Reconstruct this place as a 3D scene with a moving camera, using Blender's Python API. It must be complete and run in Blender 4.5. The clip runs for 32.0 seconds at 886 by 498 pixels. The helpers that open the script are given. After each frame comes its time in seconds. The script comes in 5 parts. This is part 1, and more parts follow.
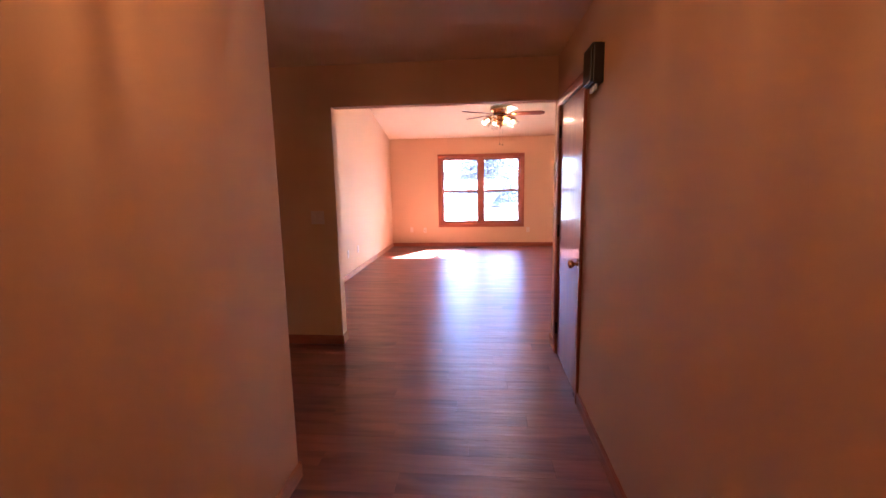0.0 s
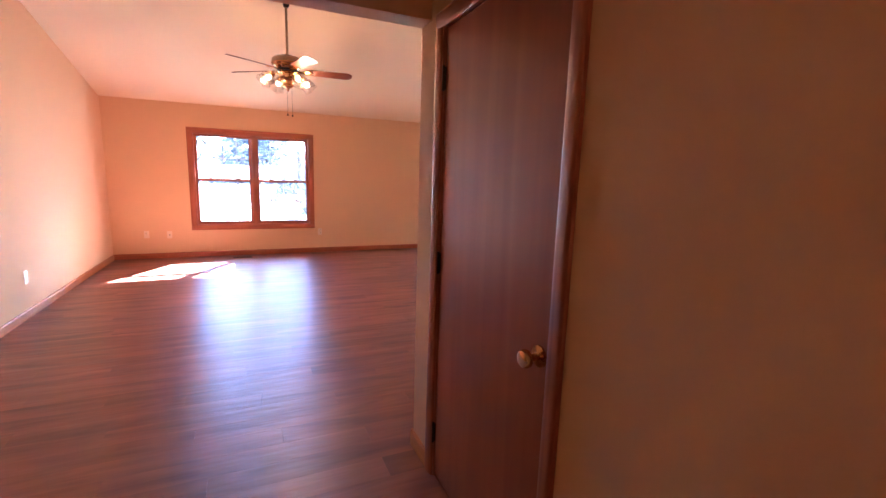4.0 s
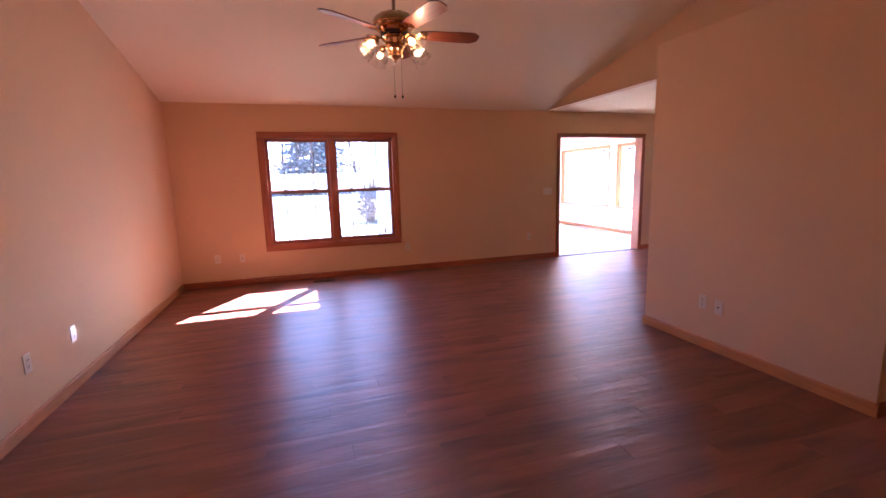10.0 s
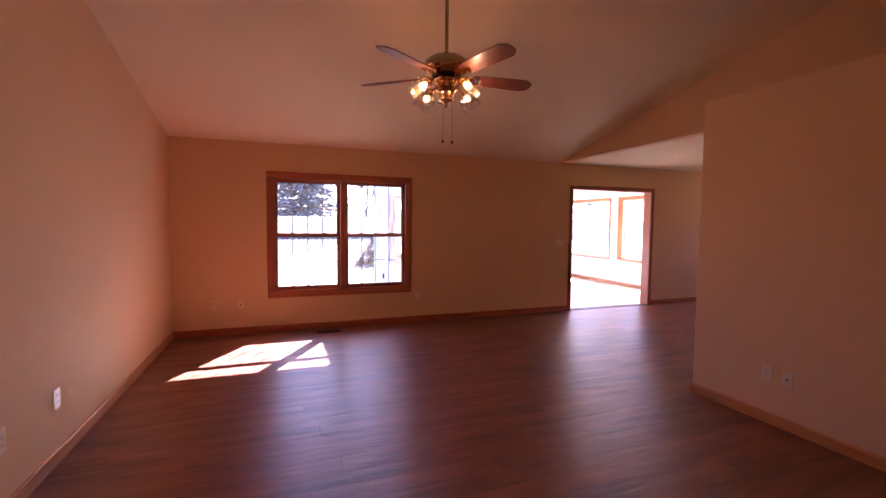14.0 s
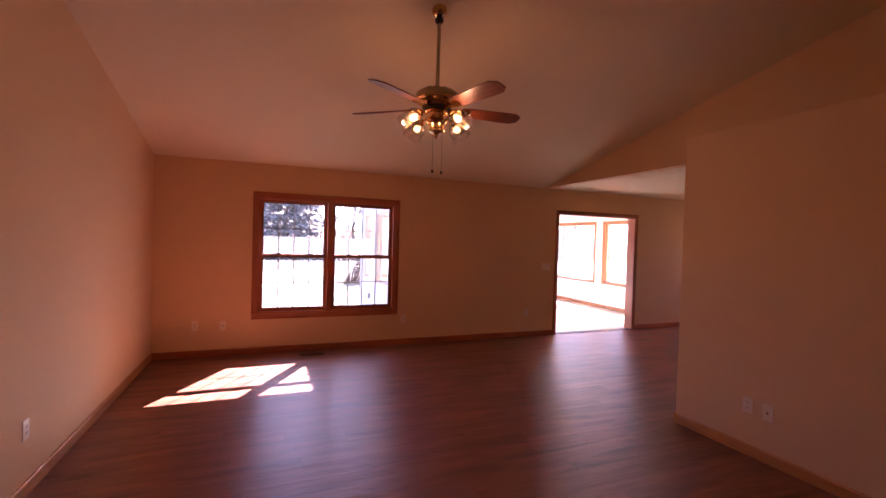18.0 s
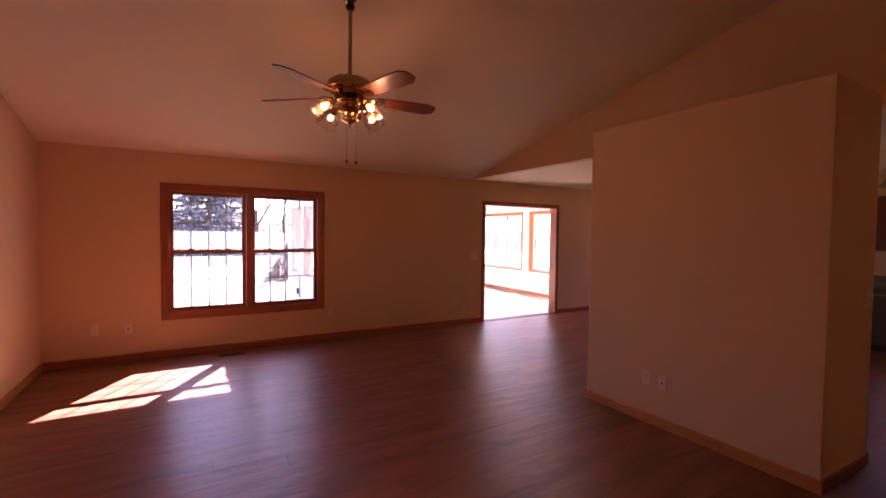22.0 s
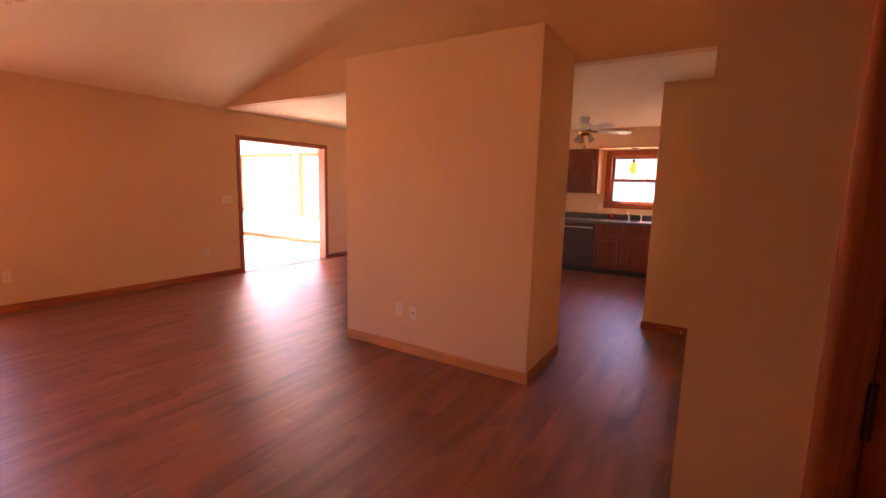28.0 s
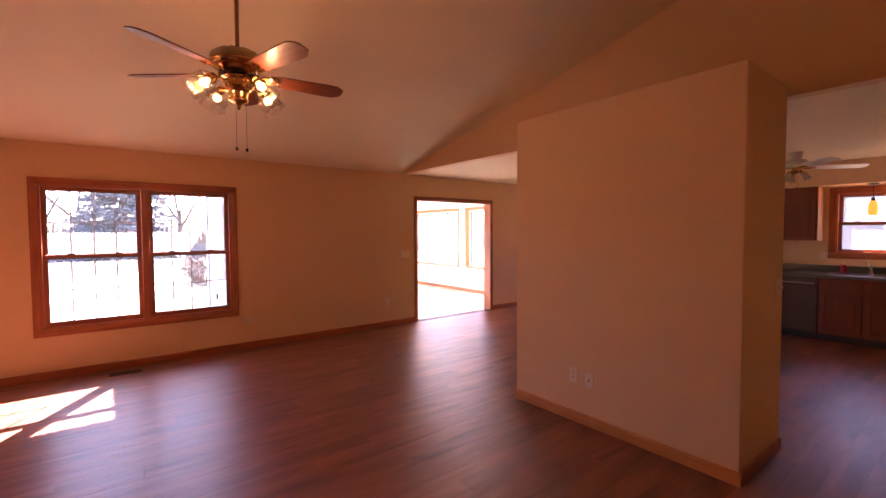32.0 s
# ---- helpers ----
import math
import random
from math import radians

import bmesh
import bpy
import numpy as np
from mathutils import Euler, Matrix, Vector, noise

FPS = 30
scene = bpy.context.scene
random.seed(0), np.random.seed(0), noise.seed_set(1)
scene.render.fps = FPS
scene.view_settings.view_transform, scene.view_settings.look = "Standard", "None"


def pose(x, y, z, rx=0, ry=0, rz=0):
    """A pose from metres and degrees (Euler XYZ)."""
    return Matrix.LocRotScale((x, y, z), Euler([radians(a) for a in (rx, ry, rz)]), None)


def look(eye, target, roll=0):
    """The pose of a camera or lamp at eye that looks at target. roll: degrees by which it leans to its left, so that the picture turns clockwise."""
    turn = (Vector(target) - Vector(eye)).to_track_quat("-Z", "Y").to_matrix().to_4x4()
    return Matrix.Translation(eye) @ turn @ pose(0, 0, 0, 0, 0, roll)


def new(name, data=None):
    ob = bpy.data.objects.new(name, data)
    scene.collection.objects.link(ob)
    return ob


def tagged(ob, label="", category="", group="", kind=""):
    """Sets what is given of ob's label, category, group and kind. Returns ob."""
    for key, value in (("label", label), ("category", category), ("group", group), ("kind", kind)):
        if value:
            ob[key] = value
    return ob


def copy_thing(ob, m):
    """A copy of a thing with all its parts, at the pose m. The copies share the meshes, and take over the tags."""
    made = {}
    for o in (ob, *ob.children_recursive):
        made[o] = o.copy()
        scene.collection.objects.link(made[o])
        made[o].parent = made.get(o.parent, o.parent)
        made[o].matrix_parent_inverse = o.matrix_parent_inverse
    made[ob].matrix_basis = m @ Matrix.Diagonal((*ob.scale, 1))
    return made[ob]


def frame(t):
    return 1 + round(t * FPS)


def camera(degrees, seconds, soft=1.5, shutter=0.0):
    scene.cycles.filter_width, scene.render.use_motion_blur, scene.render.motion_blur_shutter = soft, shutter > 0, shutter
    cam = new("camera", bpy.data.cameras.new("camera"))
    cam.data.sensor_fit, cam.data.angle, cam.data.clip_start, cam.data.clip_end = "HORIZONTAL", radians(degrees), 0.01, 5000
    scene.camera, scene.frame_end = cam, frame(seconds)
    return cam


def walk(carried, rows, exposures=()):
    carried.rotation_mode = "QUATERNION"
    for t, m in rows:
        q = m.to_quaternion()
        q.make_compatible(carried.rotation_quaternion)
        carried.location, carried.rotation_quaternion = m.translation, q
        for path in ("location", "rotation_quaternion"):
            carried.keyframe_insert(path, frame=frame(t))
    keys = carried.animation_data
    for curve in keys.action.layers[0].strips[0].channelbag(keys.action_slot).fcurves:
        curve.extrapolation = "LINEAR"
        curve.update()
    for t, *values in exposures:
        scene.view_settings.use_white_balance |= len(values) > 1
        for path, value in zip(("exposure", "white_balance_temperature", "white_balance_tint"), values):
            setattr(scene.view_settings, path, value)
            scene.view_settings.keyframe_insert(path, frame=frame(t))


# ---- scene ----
cam = camera(91.0, 32.0)
PATH = [
    (0, (0.133, 0.066, 1.449), (-0.042, 2.036, 1.149), -1.0),
    (0.5, (0.118, 0.087, 1.447), (-0.008, 2.051, 1.09), -1.1),
    (1, (0.111, 0.159, 1.441), (-0.014, 2.121, 1.073), -1.8),
    (1.5, (0.129, 0.388, 1.435), (-0.099, 2.353, 1.137), -0.9),
    (2, (0.077, 0.661, 1.426), (-0.125, 2.618, 1.064), 1.1),
    (2.5, (-0.023, 0.977, 1.431), (0.047, 2.938, 1.044), 0.1),
    (3, (-0.019, 1.353, 1.43), (0.102, 3.327, 1.129), 1.3),
    (3.5, (-0.003, 1.692, 1.434), (0.459, 3.614, 1.131), 2.2),
    (4, (-0.011, 1.915, 1.427), (0.804, 3.712, 1.1), 1.8),
    (4.5, (0.019, 2.027, 1.437), (0.915, 3.783, 1.1), 1.2),
    (6.5, (0.109, 2.245, 1.439), (0.79, 4.091, 1.083), 0.2),
    (7, (0.055, 2.432, 1.414), (0.758, 4.269, 1.049), 0.8),
    (7.5, (-0.012, 2.59, 1.445), (0.663, 4.434, 1.066), -0.9),
    (8, (-0.013, 2.756, 1.433), (0.574, 4.628, 1.043), 0.0),
    (8.5, (-0.006, 2.972, 1.404), (0.429, 4.894, 1.058), -0.1),
    (9, (-0.12, 3.16, 1.396), (0.369, 5.064, 1.027), -0.5),
    (9.5, (-0.247, 3.326, 1.396), (0.357, 5.192, 1.007), -1.9),
    (10, (-0.313, 3.51, 1.389), (0.286, 5.391, 1.071), -1.5),
    (10.5, (-0.416, 3.688, 1.387), (0.15, 5.574, 1.036), -0.7),
    (11, (-0.55, 3.854, 1.411), (0.143, 5.679, 0.976), -2.7),
    (11.5, (-0.63, 3.918, 1.354), (0.06, 5.743, 0.915), -1.3),
    (12, (-0.655, 3.955, 1.325), (0.058, 5.772, 0.889), 0.6),
    (12.5, (-0.683, 3.983, 1.377), (-0.005, 5.82, 0.97), -0.4),
    (13, (-0.701, 4.008, 1.408), (-0.029, 5.87, 1.122), 0.5),
    (13.5, (-0.698, 4.004, 1.429), (-0.03, 5.879, 1.232), 0.7),
    (14, (-0.661, 3.967, 1.438), (0.033, 5.838, 1.32), 0.6),
    (14.5, (-0.669, 3.956, 1.47), (0.19, 5.755, 1.308), 0.5),
    (16.5, (-0.591, 3.949, 1.47), (0.37, 5.697, 1.332), 0.7),
    (17, (-0.612, 3.957, 1.497), (0.25, 5.76, 1.41), 1.1),
    (17.5, (-0.639, 3.96, 1.51), (0.175, 5.786, 1.445), 1.1),
    (18, (-0.673, 3.964, 1.524), (0.079, 5.817, 1.485), 1.7),
    (18.5, (-0.692, 3.966, 1.529), (-0.047, 5.859, 1.513), 1.6),
    (19, (-0.694, 3.96, 1.549), (-0.057, 5.855, 1.601), 1.2),
    (19.5, (-0.676, 3.946, 1.566), (-0.018, 5.829, 1.713), 0.3),
    (20, (-0.67, 3.941, 1.596), (0.041, 5.801, 1.78), 0.5),
    (20.5, (-0.636, 3.902, 1.602), (0.172, 5.711, 1.872), -0.3),
    (21, (-0.578, 3.883, 1.612), (0.392, 5.618, 1.84), -0.7),
    (21.5, (-0.536, 3.88, 1.573), (0.485, 5.594, 1.709), -0.6),
    (22, (-0.55, 3.887, 1.516), (0.459, 5.613, 1.446), 0.7),
    (22.5, (-0.535, 3.888, 1.442), (0.407, 5.634, 1.188), 0.8),
    (23, (-0.499, 3.905, 1.383), (0.438, 5.629, 0.997), 1.1),
    (23.5, (-0.465, 3.921, 1.333), (0.416, 5.644, 0.827), 1.5),
    (24, (-0.459, 3.936, 1.295), (0.394, 5.631, 0.662), 2.8),
    (24.5, (-0.412, 3.936, 1.264), (0.46, 5.592, 0.558), 3.4),
    (25, (-0.37, 3.926, 1.25), (0.54, 5.535, 0.486), 3.2),
    (25.5, (-0.344, 3.904, 1.244), (0.696, 5.424, 0.463), 2.6),
    (26, (-0.271, 3.868, 1.264), (0.96, 5.313, 0.634), 1.5),
    (26.5, (-0.225, 3.861, 1.282), (1.126, 5.247, 0.781), -0.2),
    (28.5, (-0.196, 3.914, 1.426), (1.534, 4.881, 1.163), 1.2),
    (29, (-0.19, 3.912, 1.428), (1.548, 4.862, 1.152), 0.7),
    (29.5, (-0.198, 3.929, 1.43), (1.51, 4.94, 1.184), 0.9),
    (30, (-0.222, 3.957, 1.452), (1.372, 5.144, 1.237), 0.3),
    (30.5, (-0.238, 3.968, 1.49), (1.231, 5.32, 1.367), 0.2),
    (31, (-0.242, 3.976, 1.499), (1.108, 5.446, 1.365), 0.4),
    (31.5, (-0.243, 3.996, 1.501), (1.068, 5.501, 1.374), 0.5),
    (32, (-0.23, 4.017, 1.505), (0.993, 5.597, 1.425), -0.3),
]
EXPOSURES = [(0, 6.24, 4450, 29), (3, 6.08, 4350, 25), (4, 6.1, 4350, 22), (8, 5.94, 4380, 25), (9, 5.35, 4400, 27), (10, 4.86, 4600, 35), (11.5, 4.3, 4950, 45), (14, 4.22, 5300, 47), (17, 4.06, 5600, 52), (20, 3.98, 5700, 55), (23, 3.88, 5800, 56), (25, 4.46, 5750, 54), (26, 5.06, 5950, 49), (29, 5.4, 6350, 50), (30, 5.46, 6350, 50), (32, 4.7, 5850, 47)]
walk(cam, [(t, look(eye, target, roll)) for t, eye, target, roll in PATH], EXPOSURES)
FAN_WATTS, HALL_WATTS = 0.22, 0.27

# ---- world, sun, lamps ----
world = bpy.data.worlds.new("sky_world")
world.use_nodes = True
scene.world = world
wn = world.node_tree.nodes
sky = wn.new("ShaderNodeTexSky")
sky.sky_type, sky.sun_disc = "NISHITA", False
SUN_TRAVEL = Vector((-0.63, -1.15, -1.015)).normalized()
sky.sun_elevation = math.asin(-SUN_TRAVEL.z)
sky.sun_rotation = math.atan2(-SUN_TRAVEL.x, -SUN_TRAVEL.y)
sky.air_density, sky.dust_density = 0.8, 1.0
wn["Background"].inputs[1].default_value = 0.05
world.node_tree.links.new(sky.outputs[0], wn["Background"].inputs[0])

sun = new("sun", bpy.data.lights.new("sun", "SUN"))
sun.data.energy, sun.data.angle, sun.data.color = 5.0, radians(0.53), (1.0, 0.93, 0.74)
sun.matrix_world = look((6, 30, 20), Vector((6, 30, 20)) + SUN_TRAVEL)


def bulb_lamp(x, y, z, watts, color=(1.0, 0.50, 0.19), radius=0.025):
    ob = new("bulb_light", bpy.data.lights.new("bulb_light", "POINT"))
    ob.data.energy, ob.data.color, ob.data.shadow_soft_size = watts, color, radius
    ob.location = (x, y, z)
    return ob


# ---- materials ----
def material(name, color, rough=0.6, metal=0.0, grain=(0, 0, 0), amount=0.12, bump=0.0, bump_scale=60.0, coat=0.0,
             large=1.2, large_amount=0.05, spec=0.5):
    """Principled paint or metal with variation at two scales and fine relief."""
    m = bpy.data.materials.new(name)
    m.use_nodes = True
    t = m.node_tree
    b = t.nodes["Principled BSDF"]
    b.inputs["Roughness"].default_value, b.inputs["Metallic"].default_value = rough, metal
    b.inputs["Specular IOR Level"].default_value = spec
    b.inputs["Coat Weight"].default_value, b.inputs["Coat Roughness"].default_value = coat, 0.12
    co = t.nodes.new("ShaderNodeTexCoord")
    fine = t.nodes.new("ShaderNodeTexNoise")
    mp = t.nodes.new("ShaderNodeMapping")
    mp.inputs["Scale"].default_value = grain if any(grain) else (bump_scale, bump_scale, bump_scale)
    t.links.new(co.outputs["Object"], mp.inputs[0])
    t.links.new(mp.outputs[0], fine.inputs["Vector"])
    fine.inputs["Scale"].default_value, fine.inputs["Detail"].default_value = 1.0, 6.0
    big = t.nodes.new("ShaderNodeTexNoise")
    big.inputs["Scale"].default_value, big.inputs["Detail"].default_value = large, 3.0
    t.links.new(co.outputs["Object"], big.inputs["Vector"])
    mix = t.nodes.new("ShaderNodeMix")
    mix.data_type, mix.blend_type = "RGBA", "MIX"
    c = Vector(color)
    mix.inputs[6].default_value = (*(c * (1 - amount)), 1)
    mix.inputs[7].default_value = (*(c * (1 + amount)), 1)
    t.links.new(fine.outputs[0], mix.inputs[0])
    mix2 = t.nodes.new("ShaderNodeMix")
    mix2.data_type, mix2.blend_type = "RGBA", "MULTIPLY"
    ramp = t.nodes.new("ShaderNodeMapRange")
    ramp.inputs[3].default_value, ramp.inputs[4].default_value = 1 - 2 * large_amount, 1 + 2 * large_amount
    t.links.new(big.outputs[0], ramp.inputs[0])
    mix2.inputs[0].default_value = 1.0
    t.links.new(mix.outputs[2], mix2.inputs[6])
    t.links.new(ramp.outputs[0], mix2.inputs[7])
    t.links.new(mix2.outputs[2], b.inputs["Base Color"])
    if bump:
        bp = t.nodes.new("ShaderNodeBump")
        bp.inputs["Strength"].default_value, bp.inputs["Distance"].default_value = bump, 0.002
        t.links.new(fine.outputs[0], bp.inputs["Height"])
        t.links.new(bp.outputs[0], b.inputs["Normal"])
    return m


def wood(name, dark, light, along="z", rough=0.35, scale=1.0, coat=0.3, lacquer=0.18):
    """Stained wood: stretched grain, slow figure, tone by piece."""
    m = bpy.data.materials.new(name)
    m.use_nodes = True
    t = m.node_tree
    b = t.nodes["Principled BSDF"]
    b.inputs["Roughness"].default_value = rough
    b.inputs["Coat Weight"].default_value, b.inputs["Coat Roughness"].default_value = coat, lacquer
    co = t.nodes.new("ShaderNodeTexCoord")
    mp = t.nodes.new("ShaderNodeMapping")
    s = {"x": (1.6, 34, 34), "y": (34, 1.6, 34), "z": (34, 34, 1.6)}[along]
    mp.inputs["Scale"].default_value = [v * scale for v in s]
    t.links.new(co.outputs["Object"], mp.inputs[0])
    n1 = t.nodes.new("ShaderNodeTexNoise")
    n1.inputs["Scale"].default_value, n1.inputs["Detail"].default_value, n1.inputs["Distortion"].default_value = 1.0, 8.0, 1.2
    t.links.new(mp.outputs[0], n1.inputs["Vector"])
    ramp = t.nodes.new("ShaderNodeValToRGB")
    ramp.color_ramp.elements[0].position, ramp.color_ramp.elements[1].position = 0.3, 0.72
    ramp.color_ramp.elements[0].color, ramp.color_ramp.elements[1].color = (*dark, 1), (*light, 1)
    t.links.new(n1.outputs[0], ramp.inputs[0])
    big = t.nodes.new("ShaderNodeTexNoise")
    big.inputs["Scale"].default_value = 2.2
    t.links.new(co.outputs["Object"], big.inputs["Vector"])
    rg = t.nodes.new("ShaderNodeMapRange")
    rg.inputs[3].default_value, rg.inputs[4].default_value = 0.78, 1.2
    t.links.new(big.outputs[0], rg.inputs[0])
    mul = t.nodes.new("ShaderNodeMix")
    mul.data_type, mul.blend_type = "RGBA", "MULTIPLY"
    mul.inputs[0].default_value = 1.0
    t.links.new(ramp.outputs[0], mul.inputs[6])
    t.links.new(rg.outputs[0], mul.inputs[7])
    t.links.new(mul.outputs[2], b.inputs["Base Color"])
    bp = t.nodes.new("ShaderNodeBump")
    bp.inputs["Strength"].default_value, bp.inputs["Distance"].default_value = 0.15, 0.001
    t.links.new(n1.outputs[0], bp.inputs["Height"])
    t.links.new(bp.outputs[0], b.inputs["Normal"])
    return m


def plank_material(name, per_island):
    """Reddish-brown vinyl plank: tone by plank, grain along x, soft ripples in the gloss."""
    m = bpy.data.materials.new(name)
    m.use_nodes = True
    t = m.node_tree
    b = t.nodes["Principled BSDF"]
    co = t.nodes.new("ShaderNodeNewGeometry")
    if per_island:
        rnd = co.outputs["Random Per Island"]
    else:
        rnd = t.nodes.new("ShaderNodeObjectInfo").outputs["Random"]
    off = t.nodes.new("ShaderNodeVectorMath")
    off.operation = "MULTIPLY_ADD"
    t.links.new(rnd, off.inputs[0])
    off.inputs[1].default_value = (37.0, 11.0, 5.0)
    t.links.new(co.outputs["Position"], off.inputs[2])
    mp = t.nodes.new("ShaderNodeMapping")
    mp.inputs["Scale"].default_value = (1.2, 6, 1)
    t.links.new(off.outputs[0], mp.inputs[0])
    n1 = t.nodes.new("ShaderNodeTexNoise")
    n1.inputs["Scale"].default_value, n1.inputs["Detail"].default_value, n1.inputs["Distortion"].default_value = 1.0, 2.5, 0.9
    t.links.new(mp.outputs[0], n1.inputs["Vector"])
    ramp = t.nodes.new("ShaderNodeValToRGB")
    e = ramp.color_ramp.elements
    e[0].position, e[0].color = 0.28, (*PLANK_DARK, 1)
    e[1].position, e[1].color = 0.74, (*PLANK_LIGHT, 1)
    mp3 = t.nodes.new("ShaderNodeMapping")
    mp3.inputs["Scale"].default_value = (2.2, 60.0, 1)
    t.links.new(off.outputs[0], mp3.inputs[0])
    n3 = t.nodes.new("ShaderNodeTexNoise")
    n3.inputs["Scale"].default_value, n3.inputs["Detail"].default_value, n3.inputs["Distortion"].default_value = 1.0, 3.0, 0.5
    t.links.new(mp3.outputs[0], n3.inputs["Vector"])
    blend = t.nodes.new("ShaderNodeMix")
    blend.inputs[0].default_value = 0.10
    t.links.new(n1.outputs[0], blend.inputs[2])
    t.links.new(n3.outputs[0], blend.inputs[3])
    t.links.new(blend.outputs[0], ramp.inputs[0])
    tone = t.nodes.new("ShaderNodeMapRange")
    tone.inputs[3].default_value, tone.inputs[4].default_value = 0.94, 1.06
    t.links.new(rnd, tone.inputs[0])
    mul = t.nodes.new("ShaderNodeMix")
    mul.data_type, mul.blend_type = "RGBA", "MULTIPLY"
    mul.inputs[0].default_value = 1.0
    t.links.new(ramp.outputs[0], mul.inputs[6])
    t.links.new(tone.outputs[0], mul.inputs[7])
    t.links.new(mul.outputs[2], b.inputs["Base Color"])
    n2 = t.nodes.new("ShaderNodeTexNoise")
    mp2 = t.nodes.new("ShaderNodeMapping")
    mp2.inputs["Scale"].default_value = (0.9, 13, 1)
    t.links.new(co.outputs["Position"], mp2.inputs[0])
    t.links.new(mp2.outputs[0], n2.inputs["Vector"])
    n2.inputs["Scale"].default_value, n2.inputs["Detail"].default_value = 1.0, 2.0
    rr = t.nodes.new("ShaderNodeMapRange")
    rr.inputs[3].default_value, rr.inputs[4].default_value = PLANK_ROUGH[0], PLANK_ROUGH[1]
    t.links.new(n2.outputs[0], rr.inputs[0])
    t.links.new(rr.outputs[0], b.inputs["Roughness"])
    bp = t.nodes.new("ShaderNodeBump")
    bp.inputs["Strength"].default_value, bp.inputs["Distance"].default_value = 0.7, 0.0065
    t.links.new(n2.outputs[0], bp.inputs["Height"])
    n4 = t.nodes.new("ShaderNodeTexNoise")
    mp4 = t.nodes.new("ShaderNodeMapping")
    mp4.inputs["Scale"].default_value = (6, 22, 1)
    t.links.new(off.outputs[0], mp4.inputs[0])
    t.links.new(mp4.outputs[0], n4.inputs["Vector"])
    n4.inputs["Scale"].default_value, n4.inputs["Detail"].default_value = 1.0, 2.0
    bp2 = t.nodes.new("ShaderNodeBump")
    bp2.inputs["Strength"].default_value, bp2.inputs["Distance"].default_value = 0.8, 0.0034
    t.links.new(n4.outputs[0], bp2.inputs["Height"])
    t.links.new(bp.outputs[0], bp2.inputs["Normal"])
    t.links.new(bp2.outputs[0], b.inputs["Normal"])
    b.inputs["Specular IOR Level"].default_value = 1.0
    # embossed grain along x spreads the gloss across it
    across = t.nodes.new("ShaderNodeCombineXYZ")
    across.inputs[1].default_value = 1.0
    t.links.new(across.outputs[0], b.inputs["Tangent"])
    b.inputs["Anisotropic"].default_value = 0.52
    return m


def clear_glass(name, gloss=0.045, dust=0.04):
    m = bpy.data.materials.new(name)
    m.use_nodes = True
    t = m.node_tree
    t.nodes.remove(t.nodes["Principled BSDF"])
    tr, gl, mx = t.nodes.new("ShaderNodeBsdfTransparent"), t.nodes.new("ShaderNodeBsdfGlossy"), t.nodes.new("ShaderNodeMixShader")
    gl.inputs["Roughness"].default_value = 0.02
    mx.inputs[0].default_value = gloss
    t.links.new(tr.outputs[0], mx.inputs[1])
    t.links.new(gl.outputs[0], mx.inputs[2])
    film, mx2 = t.nodes.new("ShaderNodeBsdfTranslucent"), t.nodes.new("ShaderNodeMixShader")
    film.inputs[0].default_value = (0.8, 0.8, 0.8, 1)
    mx2.inputs[0].default_value = dust
    t.links.new(mx.outputs[0], mx2.inputs[1])
    t.links.new(film.outputs[0], mx2.inputs[2])
    t.links.new(mx2.outputs[0], t.nodes["Material Output"].inputs[0])
    return m


def glowing(name, color, strength):
    m = bpy.data.materials.new(name)
    m.use_nodes = True
    b = m.node_tree.nodes["Principled BSDF"]
    b.inputs["Base Color"].default_value = (*color, 1)
    b.inputs["Emission Color"].default_value = (*color, 1)
    b.inputs["Emission Strength"].default_value = strength
    return m


